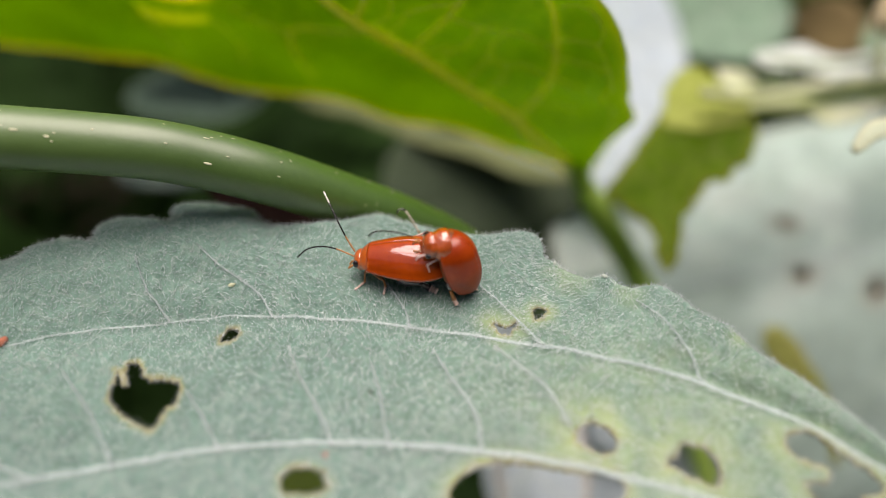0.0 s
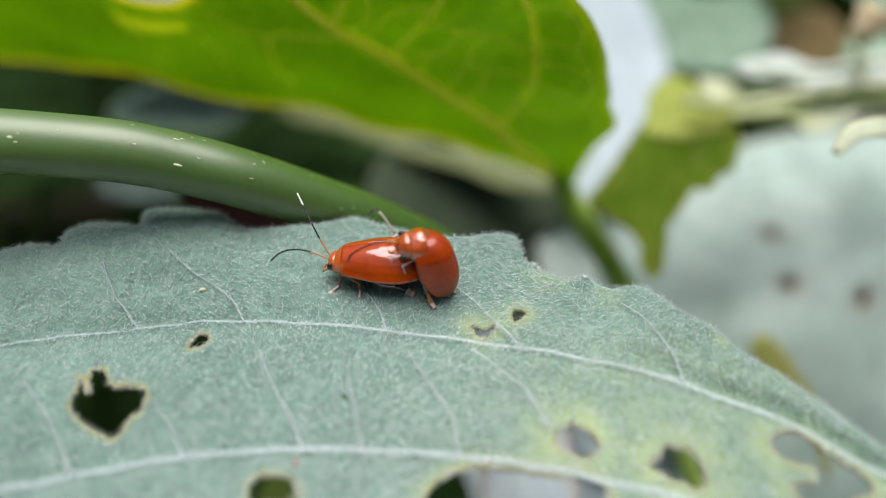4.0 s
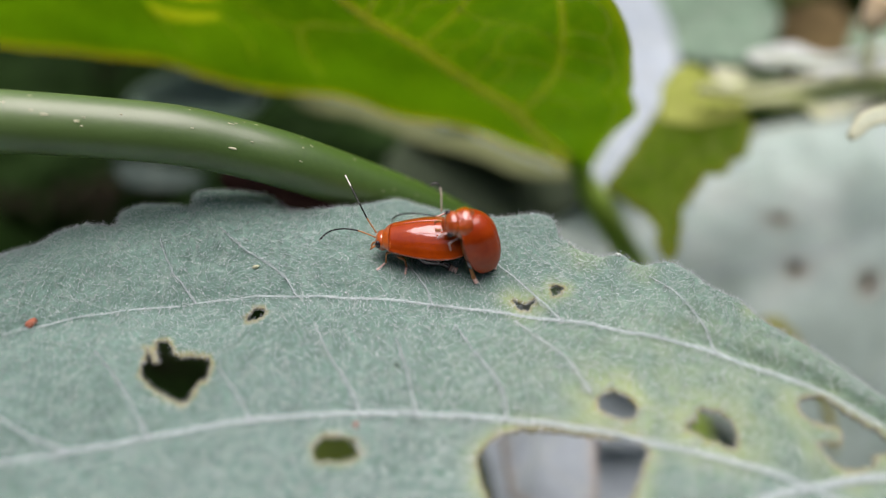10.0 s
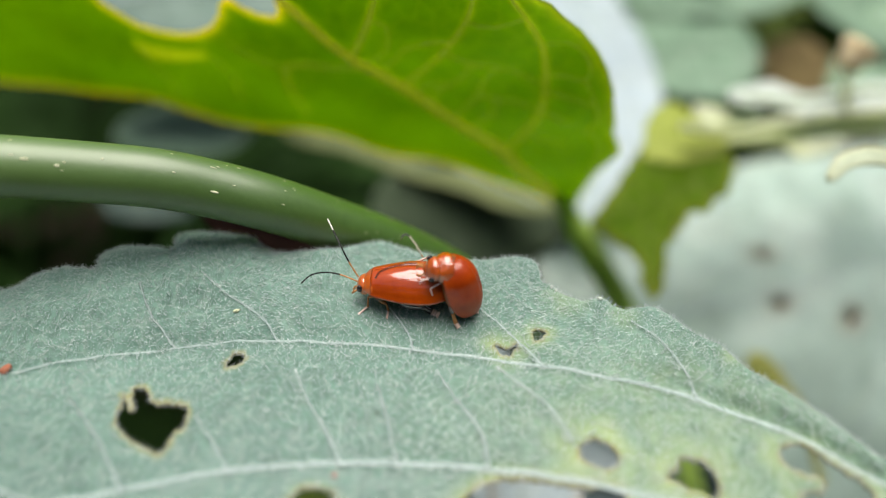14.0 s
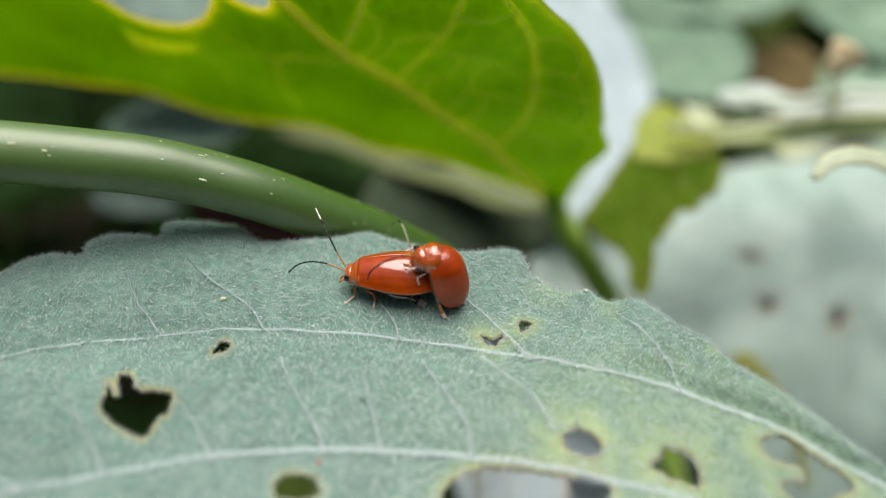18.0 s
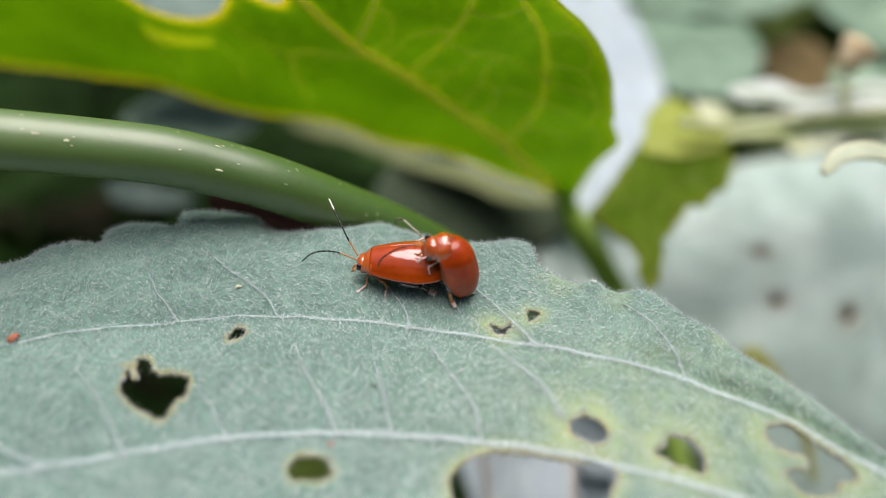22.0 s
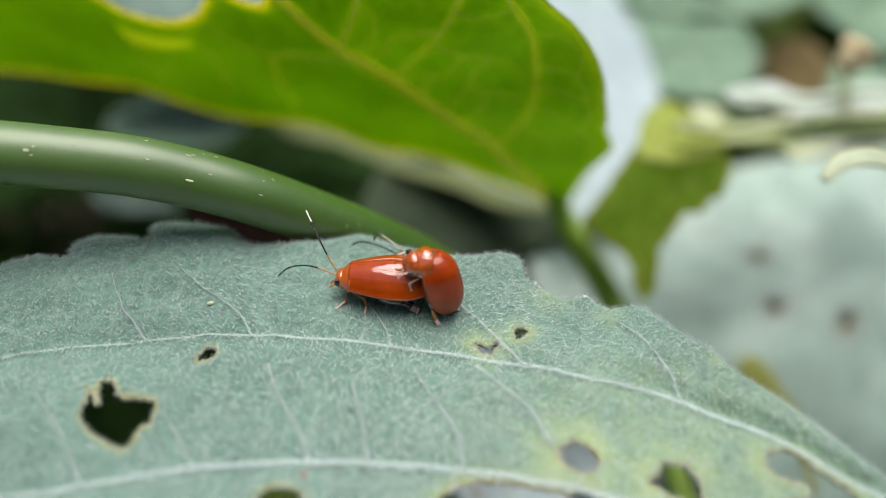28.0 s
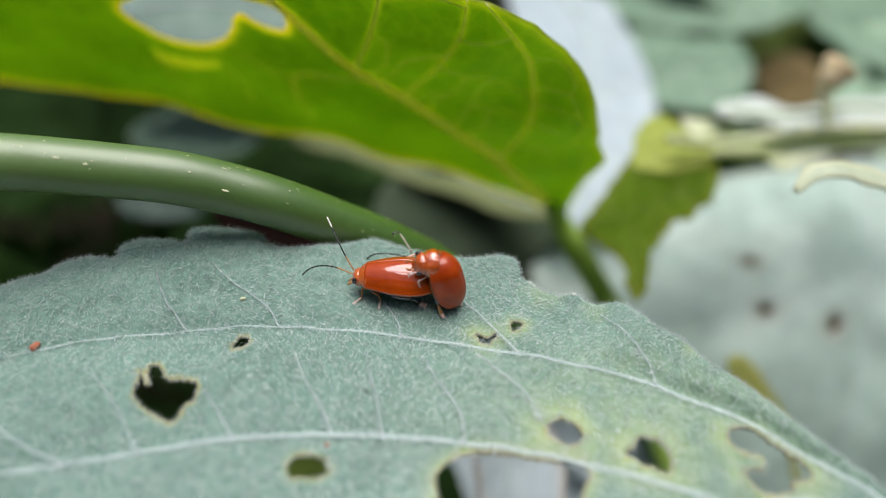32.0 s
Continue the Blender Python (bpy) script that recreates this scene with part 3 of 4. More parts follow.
def edge_hairs(seed):
    """Hairs that stick out from the margin and from the rims of the holes."""
    rng = np.random.default_rng(seed)
    verts, faces = [], []
    for line, out in [(edge, 1)] + [(h, -1) for h in holes]:
        d = np.roll(line, -1, 0) - line
        area = np.sum(line[:, 0] * np.roll(line[:, 1], -1) - line[:, 1] * np.roll(line[:, 0], -1))
        n = np.stack([d[:, 1], -d[:, 0]], 1) * np.sign(area) * out
        n /= np.linalg.norm(n, axis=1)[:, None] + 1e-9
        z = leaf_height(line[:, 0], line[:, 1])
        slip = leaf_slip(line[:, 0], line[:, 1])
        for i in range(len(line)):
            for _ in range(12 if out > 0 else 1):
                p = np.array([*(line[i] + d[i] * rng.random()), z[i] - 0.05]) + (*slip[i], 0)
                way = np.array([*(n[i] + rng.normal(0, 0.45, 2)), rng.uniform(0.1, 0.9)])
                way *= rng.uniform(0.14, 0.46) / np.linalg.norm(way)
                side = np.array([-way[1], way[0], 0.02])
                side *= 0.011 / np.linalg.norm(side)
                k = len(verts)
                verts += [p + side, p - side, p + (0, 0, 0.03), p + way]
                faces += [(k, k + 1, k + 3), (k + 1, k + 2, k + 3), (k + 2, k, k + 3)]
    me = bpy.data.meshes.new("fringe")
    me.from_pydata((np.array(verts) * MM).tolist(), [], faces)
    return me


tagged(link("fringe", edge_hairs(6), HAIR, leaf, False), "short white hairs along the margin", kind="stuff")


def crumb(u, v, size, material, label, seed):
    """A grain of dirt on the leaf."""
    bm = bmesh.new()
    bmesh.ops.create_icosphere(bm, subdivisions=2, radius=1.0)
    for q in bm.verts:
        q.co *= 1 + 0.45 * noise.noise(q.co * 1.3 + Vector((seed, 0, 0)))
        q.co = Vector((q.co.x * size, q.co.y * size * 0.6, q.co.z * size * 0.6)) * MM
    ob = part("crumb", bm, material)
    lean = leaf_slip(u, v)[0]
    ob.matrix_world = LEAF @ pose((u + lean[0]) * MM, (v + lean[1]) * MM, (float(leaf_height(u, v)[0]) + size * 0.4) * MM, 0, 0, seed * 50)
    tagged(ob, label, "debris")


crumb(-25.9, -4.0, 0.38, RUST, "reddish-brown crumb of dirt on the leaf", 1)
crumb(-5.3, -10.7, 0.2, RUST, "reddish-brown crumb of dirt on the leaf", 2)
crumb(-3.2, -7.0, 0.13, SOIL, "tiny dark speck of dirt on the leaf", 3)
crumb(-12.9, 0.6, 0.22, CORK, "tiny pale yellow speck on the leaf", 4)
for u, v, size, turn in ((8.15, 2.6, 0.17, 5), (8.4, 2.3, 0.12, 6), (11.2, 1.25, 0.2, 7)):
    crumb(u, v, size, DRY, "pale dried shred on the nibbled leaf edge", turn)
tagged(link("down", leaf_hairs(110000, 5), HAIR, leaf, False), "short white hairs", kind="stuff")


# ---------------------------------------------------------------- other leaves
def simple_leaf(name, o, x, y, outline, material, label, step=1.2, holes=(), curl=0.0, wave=0.5, rough=0.4, veins=(), vein_material=None,
                thick=0.3, stain=1.0, widths=None, group="", glow_veins=0.0, patches=(), rims=(0.25, 0.6), fold=None, band=None):
    e = ragged(rounded(outline, step * 0.6), rough, 1.6, len(outline))
    hs = [ragged(rounded(h, 0.5), 0.25, 0.8, 2 + i) for i, h in enumerate(holes)]

    def height(a, b):
        a, b = np.atleast_1d(np.asarray(a, float)), np.atleast_1d(np.asarray(b, float))
        h = wave * bulge(a, b, 9.0, len(outline)) - curl * (a ** 2 + b ** 2) * 0.01
        return h - fold[1] * np.clip(fold[0] - b, 0, 45) ** 2 if fold else h

    def near(v, reach, edge_share=0.6):
        s = np.exp(-(distance(v, e) / (reach * 0.8)) ** 2) * edge_share
        for h in hs:
            s = np.maximum(s, np.exp(-(distance(v, h) / reach) ** 2))
        return s

    lines = [rounded(v, 0.6, False) for v in veins]
    pale = [rounded(q, 0.5) for q in patches]

    def pale_places(v):
        s = stain * near(v, 0.9)
        for line, (w0, w1) in zip(lines, widths or ()):
            if glow_veins:
                s = np.maximum(s, glow_veins * min(1.0, 0.1 + w0 / 0.7) * np.exp(-(distance(v, line, False) / (0.13 + 0.30 * w0)) ** 2))
        for q in pale:
            s = np.maximum(s, 0.4 * inside(v, q))
        return s

    def browned(v):
        s = rims[1] * stain * near(v, rims[0], 0.6 if rims[1] < 1 else 0.2)
        return np.maximum(s, band[1] * np.exp(-(distance(v, rounded(band[0], 1.0, False), False) / band[2]) ** 2)) if band else s

    ob = thing(name, axes(o, x, y), label, "leaf", group)
    b = link("blade", blade_mesh("blade", e, hs, step, height, pale_places, browned), material, ob)
    thicken(b, thick)
    if veins:
        shrink = 0.42 if glow_veins else 1.0
        flat_veins(ob, veins, height, [(a * shrink, c * shrink) for a, c in widths or [(0.4, 0.15)] * len(veins)], vein_material or VEIN, 0.05, 1.0)
    return ob


ROLLED = [(-64.5, 2.8), (-52.5, 0.9), (-39.8, 0.5), (-29.1, -1.8), (-19.1, -4.8), (-8.6, -7.1), (-0.6, -9.7), (6, -12.5), (11.1, -16.7), (16.1, -21.1)]
RIBS = [
     [(-6.7, 25), (-6.2, 21.2), (-4.4, 15.5), (-1.6, 11.4), (1.7, 5.7), (5.9, 0.4), (9.8, -5.5), (13.6, -13.7), (17.1, -21.5)][::-1],
     [(-1.6, 11.4), (1.5, 16.1), (3.8, 20.5), (6.5, 26.5)], [(10.1, -6.7), (12.6, -2.4), (15, 3.2), (15.8, 8.3), (15.9, 13.3), (15, 17.7), (13.4, 22.1)],
     [(1.3, 5.1), (4.1, 8.8), (7.6, 13.3), (10.4, 17.4), (12, 22.7)],
     [(-1.5, 9.5), (-5.1, 9.2), (-7.8, 9.2), (-9.6, 8.4), (-10.6, 5), (-11, 1.6), (-11.8, -1.4)]]
LOOPS = [
     [(-9.6, 8.4), (-12.4, 10.1), (-14.1, 11.9)],
     [(7.6, 13.3), (9.8, 11.4), (12, 10.1), (13.9, 8.8), (15.5, 8)], [(5.4, -0.4), (7.9, 3.7), (9.4, 5.7), (10.9, 4.7), (12.5, 4.9), (14.8, 3.7)],
     [(-1.3, 9.5), (1.3, 11.8), (2.7, 13.7), (3.4, 16.6), (1.9, 16.8)], [(-17.2, 9.8), (-17.1, 7.1), (-17.3, 4.8), (-18.7, 1.4)],
     [(-25.3, 10.3), (-25.6, 7.1), (-25.8, 4.3), (-26.9, 1.7)],
     [(15.8, 9.3), (17.5, 9.8), (19.4, 9.8), (19.8, 11.6), (19.1, 13.3), (17.9, 14.2), (15.8, 13.7)]]
NET = [
     [(15.5, 6.8), (18, 6.9), (20.3, 6.3)],
     [(15, 3.7), (17.1, 3), (18.1, 2.4)], [(19.4, 9.8), (20.3, 6.6), (20.5, 3.2), (19.5, 0.8), (20.3, -1), (20.8, -3.5), (20, -8.2), (19.4, -14.1), (17.6, -20.4)],
     [(6, -3), (8.4, 0.3), (10, 1.9), (10.9, 4.7)], [(2.7, 5.8), (5.4, 7.2), (7.2, 7.6), (9.2, 10.3), (9.8, 11.4)], [(4.4, 4.2), (5.8, 6.5), (7.2, 7.6)],
     [(9.4, 5.7), (10.3, 8.4), (11.9, 10.1)], [(12.6, -2.4), (15, -2.5), (17.1, -3.2)], [(0.7, 9.4), (2.7, 11.4), (4.1, 13.5), (6.8, 14.7), (8.7, 14.7)],
     [(10.1, 17), (12.4, 16.4), (15, 17.7)], [(11.6, 20.9), (9.2, 22), (6.2, 23.1)], [(11.1, 11.1), (11.8, 13.9), (12.4, 16.4)]]
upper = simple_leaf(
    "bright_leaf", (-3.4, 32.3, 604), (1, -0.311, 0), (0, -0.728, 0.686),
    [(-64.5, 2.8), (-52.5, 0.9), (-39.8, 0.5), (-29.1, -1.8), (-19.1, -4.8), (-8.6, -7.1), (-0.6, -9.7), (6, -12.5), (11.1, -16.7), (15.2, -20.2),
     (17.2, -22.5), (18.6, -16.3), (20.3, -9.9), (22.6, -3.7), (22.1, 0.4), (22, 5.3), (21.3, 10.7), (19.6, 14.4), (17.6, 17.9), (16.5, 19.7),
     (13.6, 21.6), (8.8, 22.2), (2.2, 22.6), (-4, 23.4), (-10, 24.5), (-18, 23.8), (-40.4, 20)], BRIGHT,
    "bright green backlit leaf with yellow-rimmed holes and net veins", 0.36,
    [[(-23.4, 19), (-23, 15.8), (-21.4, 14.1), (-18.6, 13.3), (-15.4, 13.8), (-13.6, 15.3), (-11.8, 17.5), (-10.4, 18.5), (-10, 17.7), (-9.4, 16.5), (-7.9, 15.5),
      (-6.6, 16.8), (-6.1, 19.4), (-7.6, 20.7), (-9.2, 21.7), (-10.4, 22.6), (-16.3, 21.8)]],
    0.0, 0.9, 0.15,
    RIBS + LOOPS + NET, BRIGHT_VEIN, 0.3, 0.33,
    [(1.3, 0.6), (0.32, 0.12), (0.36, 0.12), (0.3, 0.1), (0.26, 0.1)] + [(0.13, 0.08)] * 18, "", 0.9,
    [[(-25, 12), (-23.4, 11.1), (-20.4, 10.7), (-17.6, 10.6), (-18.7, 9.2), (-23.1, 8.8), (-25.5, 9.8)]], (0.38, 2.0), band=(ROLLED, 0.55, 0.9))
bm = bmesh.new()
c = rounded([(15.3, 40.2, 591.6), (16.4, 39, 590.4), (17.4, 39, 588.5), (20.2, 38, 584.2), (24.0, 37, 578.2), (27.8, 35, 571), (32.6, 33, 559), (35.4, 31, 551.8),
             (38, 30, 540), (42, 32, 490)], 1.0, False)
inv = upper.matrix_world.inverted()
tube(bm, [inv @ Vector(q * MM) for q in c], [(0.95 + 0.75 * min(1, i / 6)) * MM for i in range(len(c))], 12)
part("petiole", bm, PETIOLE, upper, "slim green leaf stalk")

torn = simple_leaf("torn_leaf", (28.8, 36.5, 593.2), (1, 0.002, -0.003), (0, 0.834, 0.551),
                   [(-2.4, 7.4), (2.3, 8.2), (6.8, 8.0), (8.3, 5.0), (6.8, 0.8), (4.8, -0.8), (3.6, -2.2), (1.4, -2.5), (-0.3, -4.7), (-1.6, -6.5), (-2.5, -8.4), (-3.3, -11.7),
                    (-4.7, -13.3), (-5.5, -11.7), (-5.8, -8.4), (-7.1, -7.2), (-9.6, -4.9), (-10.1, -2.9), (-7.2, 0.8), (-4.7, 4.6)], OLIVE,
                   "torn olive-green leaf hanging in ragged points", 0.7, curl=0.2, wave=1.0, rough=0.6, veins=[[(4, 7.5), (1, 1), (-4.5, -12)]], widths=[(0.25, 0.08)], vein_material=OLIVE, stain=0.4)
flap = simple_leaf("leaf_remnant", (28.8, 36.1, 593.6), (1, 0.002, -0.003), (0, 0.834, 0.551),
                   [(-3.0, 5.4), (-2.4, 9.4), (-1.0, 12.0), (0.8, 14.2), (2.6, 14.2), (4.4, 12.2), (5.6, 10.0), (7.4, 8.8), (7.6, 6.6), (5, 5.0), (0, 4.4)], FLAP,
                   "pale yellow-green leaf remnant above the torn leaf", 0.6, wave=0.5, rough=0.5, veins=[[(-1, 8), (2, 10), (3, 13.5)]], widths=[(0.15, 0.06)], vein_material=FLAP)
eaten = simple_leaf("eaten_leaf", (52.6, 50.0, 601.8), (1, 0, 0.002), (0, 0.994, 0.109),
                   [(-14.5, -1.6), (-11.8, 2.3), (-9.0, 4.4), (-5.5, 5.3), (-3.6, 2.3), (-0.2, 1.2), (3.2, 1.8), (7.0, 4.4), (13.7, 6.6), (26.0, 8.9), (17.8, -3.1), (7.3, -4.2), (1.7, -5.2), (-2.5, -6.3), (-6.6, -7.3), (-9.5, -4.2), (-13.5, -5.2)], DRY,
                    "dried cream leaf edge eaten to a ragged strip", 0.8, wave=1.2, rough=0.9,
                    veins=[[(-13, -3), (0, -1.5), (18, 1)]], widths=[(0.25, 0.45)], vein_material=OLIVE)
far = simple_leaf("spotted_leaf", (50.0, 53.1, 574.9), (1, -0.009, 0.023), (0, 0.94, 0.341),
                  [(-34.0, 5.7), (-30.4, 8.7), (-21.5, 11.7), (-10.3, 19.2), (6.0, 23.7), (20.4, 26.7), (35.3, 27.6), (55.5, 29.6), (60, -2.7), (45, -30), (10, -32), (-8, -26), (-20, -18), (-31, -11), (-34.5, -4.5)], BROAD, "broad pale grey-green leaf with small brown holes", 1.5,
                  [[(0.51, 2.53), (1.25, 3.09), (2.37, 2.84), (3.05, 2.1), (2.12, 1.41), (0.7, 1.54)], [(1.1, -5.8), (2.03, -5.62), (3.15, -6.24), (2.77, -6.92), (1.35, -6.92)], [(11.67, -8.26), (12.79, -8.07), (13.1, -8.82), (11.92, -9.68), (11.12, -9.37)]], 0.0, 1.5, 0.5,
                  [[(28, 27), (26.4, 23.0), (20.0, -2.6), (12.4, -23.1), (10, -30)], [(-28, 8), (-21.8, 9.2), (3.7, 15.3), (25.9, 21.7)],
                   [(-30, -10), (-20.6, -8.9), (2.2, -4.7), (19.5, -0.3)]], VEIN, 0.4, 0.9, rims=(1.0, 0.6), fold=(3, 0.024))
pale = simple_leaf("pale_leaf", (29.0, 75.9, 597.5), (0.998, 0.025, -0.05), (0, 0.898, 0.44),
                   [(-14.4, 42.6), (-2, 44.6), (5.5, 33.5), (8.8, 16.1), (9.6, 1.6), (8, -12), (3.4, -18.9), (-1.2, -24.3), (-5.3, -28.7), (-8.7, -31.9), (-9.6, -24.2), (-12.5, 1.6)], PALE, "pale blue-grey leaf blade behind the bright leaf", 1.0, curl=0.16, wave=0.8, veins=[[(-5, 42), (0, 13), (-6.5, -28)]], widths=[(0.6, 0.3)], stain=0.15)
behind = simple_leaf("pale_leaf", (-40.2, 74.8, 612.1), (1, 0, 0), (0, 0.803, 0.595),
                     [(-22, -4), (-12, -10), (2, -11), (14, -9), (20, -2), (17, 10), (4, 22), (-12, 20), (-22, 8)], SLATE, "grey-green leaf blade behind the bright leaf", 1.2, wave=1.0,
                     veins=[[(-18, -3), (0, 0), (18, 2)]], widths=[(0.4, 0.2)], stain=0.0)
strip = simple_leaf("yellowing_leaf", (-5, 62, 589), (1, 0.001, -0.004), (0, 0.96, 0.281),
                    [(-26.4, 14.7), (-17.3, 12.3), (-4.5, 7.4), (7.7, 1.9), (17.9, -5.6), (22.6, -12.2), (17.1, -13.1), (9.1, -8.5), (0.6, -4.1), (-8.6, 1.2), (-18.2, 5.8)],
                    STRAW, "narrow yellowing leaf edge in the shade", 0.8, wave=0.8, veins=[[(-24, 12.8), (-10, 6.7), (5, 0), (20.5, -11.5)]], widths=[(0.3, 0.15)])
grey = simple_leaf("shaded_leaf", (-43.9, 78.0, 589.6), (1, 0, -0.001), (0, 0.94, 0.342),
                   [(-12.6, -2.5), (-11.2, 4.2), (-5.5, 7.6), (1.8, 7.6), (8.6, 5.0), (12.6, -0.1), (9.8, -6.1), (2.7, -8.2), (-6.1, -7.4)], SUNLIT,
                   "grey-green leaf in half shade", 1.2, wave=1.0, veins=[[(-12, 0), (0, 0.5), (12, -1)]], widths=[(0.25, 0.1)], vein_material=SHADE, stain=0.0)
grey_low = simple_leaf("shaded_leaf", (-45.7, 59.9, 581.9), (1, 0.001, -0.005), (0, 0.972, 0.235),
                       [(-8.5, 2.6), (-5.2, 3.4), (1.2, 2.4), (5.5, 0.2), (7.2, -2.3), (1.5, -3.3), (-4.8, -2.5)], SHADE, "grey leaf low down, with shade put into its dark colour", 1.0, wave=0.6, stain=0.0)
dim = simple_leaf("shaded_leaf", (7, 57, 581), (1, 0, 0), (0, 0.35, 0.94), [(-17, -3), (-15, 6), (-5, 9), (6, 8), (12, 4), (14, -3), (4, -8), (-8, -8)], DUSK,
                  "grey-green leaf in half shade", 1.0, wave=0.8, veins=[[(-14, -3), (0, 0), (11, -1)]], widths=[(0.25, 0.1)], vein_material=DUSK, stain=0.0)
green_strip = simple_leaf("eaten_leaf", (50.5, 46.7, 598.5), (1, 0, -0.002), (0, 0.957, 0.292),
                          [(a * 1.06, b * 1.06) for a, b in [(-14.5, 4.5), (-11.4, 5.1), (-8.3, 3.2), (-4.2, 2.5), (3.3, 3.1), (12.6, 4.4), (24.3, 5.1), (20.5, -1.3), (9.6, -1.7), (4.6, -1.9),
                           (0.2, -4.1), (-4.9, -6.5), (-6.9, -4.6), (-10.9, -4.6), (-13.9, -3.1)]], BLOTCHED, "yellow-green and whitish leaf remnant with nibbled edges", 0.8, wave=0.9, rough=0.8,
                          veins=[[(-13, 1), (0, 0.3), (20, 2)]], widths=[(0.3, 0.5)], vein_material=BRIGHT_VEIN)
small = simple_leaf("yellow_leaf", (42.6, 26, 567), (1, 0, -0.02), (0, 0.45, 0.89),
                    [(-4.4, 7.6), (-3.2, 8.8), (-1.2, 7.8), (0.8, 5.6), (2.6, 2.6), (3.8, 0.3), (4.8, -2.6), (5.8, -8), (5.0, -8), (3.8, -2.6), (2.2, -0.4), (-0.4, 1.2), (-2.2, 2.8), (-3.6, 5)], YELLOW,
                    "small yellow-green leaf with brown edge", 0.5, wave=0.4, veins=[[(-3.4, 7.6), (0, 3.8), (2.6, 1.0), (4.2, -2.6)]], widths=[(0.12, 0.2)], vein_material=FLAP)
curl = simple_leaf("curled_leaf", (39.1, 16.2, 603.5), (1, 0, 0.001), (0, 0.6, 0.8),
                   [(-5.5, 0.0), (-4.6, 1.4), (-3, 2.3), (-1.5, 2.5), (1, 2.0), (4, 0.9), (9, -1.2), (16, -4.7), (16, -6.9), (8, -3.3), (3, -0.5), (0, 0.6), (-2, 0.8), (-3.6, 0.3), (-4.9, -0.6)], CURL,
                   "small pale curled leaf tip with a yellowish edge", 0.3, wave=0.3, stain=0.5, rough=0.2)



def soft_leaf(name, o, wide, high, material, label, up=(0, 0.85, 0.52)):
    """A broad leaf that faces the light behind the eaten one."""
    simple_leaf(name, o, (1, 0, 0.05), up,
                [(-wide, 0.1 * high), (-0.7 * wide, 0.75 * high), (0, high), (0.75 * wide, 0.7 * high), (wide, -0.2 * high), (0.45 * wide, -high), (-0.55 * wide, -0.85 * high)],
                material, label, 1.5, wave=1.2, veins=[[(-wide, 0), (0, 0.5), (0.95 * wide, -0.1 * high)]], widths=[(0.3, 0.15)], vein_material=material, stain=0.0, rough=1.2)


soft_leaf("sunlit_leaf", (47.5, 90, 600), 13, 12, SUNLIT, "soft grey-green leaf in open daylight behind")
soft_leaf("sunlit_leaf", (54, 108, 612), 24, 13, SUNLIT, "broad soft grey-green leaf in open daylight behind")
soft_leaf("sunlit_leaf", (98, 112, 607), 18, 18, SUNLIT, "soft green leaf in open daylight behind the bud")
soft_leaf("olive_leaf", (80, 118, 600), 14, 11, MOSS, "dark olive-green leaf behind, with shade put into its tone")
soft_leaf("olive_leaf", (50, 85, 591), 7, 6, MOSS, "dark olive-green leaf behind, with shade put into its tone")
soft_leaf("tan_leaf", (73.5, 100, 594.5), 7.5, 6.5, TAN, "tan withered leaf hanging behind the eaten leaf", (0, 0.5, 0.87))

# ---------------------------------------------------------------- twig
twig = thing("twig", axes((29.7, 40.3, 600.4), (1, 0, 0), (0, 1, 0)), "thin green twig with a pale dry bud", "twig")
twig_inv = twig.matrix_world.inverted()
for label, pts, r0, r1, material in (
        ("stalk", [(29.7, 40.3, 600.4), (35.1, 41.3, 599.4), (42.7, 42.7, 600.0), (50.4, 44.0, 600.5), (59.9, 45.5, 600.5), (71.5, 47.9, 600.2), (85.0, 49.5, 598.8), (120, 55, 590)], 0.6, 1.1, BLOTCHED),
        ("side_stalk", [(51.4, 43.8, 600.6), (51.2, 45.0, 603.6), (51.2, 45.9, 606.0)], 0.45, 0.5, BLOTCHED),
        ("bud", [(51.2, 45.9, 605.8), (51.5, 46.1, 606.6), (51.9, 46.3, 607.4), (52.6, 46.5, 608.2)], 1.3, 2.5, BUD)):
    bm = bmesh.new()
    line = rounded(pts, 0.7, False)
    tube(bm, [twig_inv @ Vector(q * MM) for q in line], [(r0 + (r1 - r0) * i / (len(line) - 1)) * MM for i in range(len(line))], 10)
    part(label, bm, material, twig)

# ---------------------------------------------------------------- stem
bm = bmesh.new()
stem_line = rounded([(-60, -8, 608), (-45, -3, 610.5), (-32.7, 0.8, 610.5), (-28.8, 2.0, 610.0), (-26.2, 3.2, 609.4), (-22.1, 3.95, 608.75), (-18.1, 4.55, 608.05),
             (-14.9, 5.4, 606.95), (-11.4, 6.2, 605.5), (-7.5, 7.9, 603.1), (-2.7, 10.2, 599.8), (1.9, 12.6, 595.8), (7.5, 16.0, 588.6), (10.5, 19.6, 578),
             (12, 24, 560), (12, 26, 520)], 1.0, False)
stem = thing("stem", axes((0, 0, 600), (1, 0, 0), (0, 1, 0)), "thick smooth green plant stem with pale corky specks", "stem")
stem_inv = stem.matrix_world.inverted()
tube(bm, [stem_inv @ Vector(q * MM) for q in stem_line], [1.98 * MM] * len(stem_line), 28)
part("shoot", bm, STEM, stem)


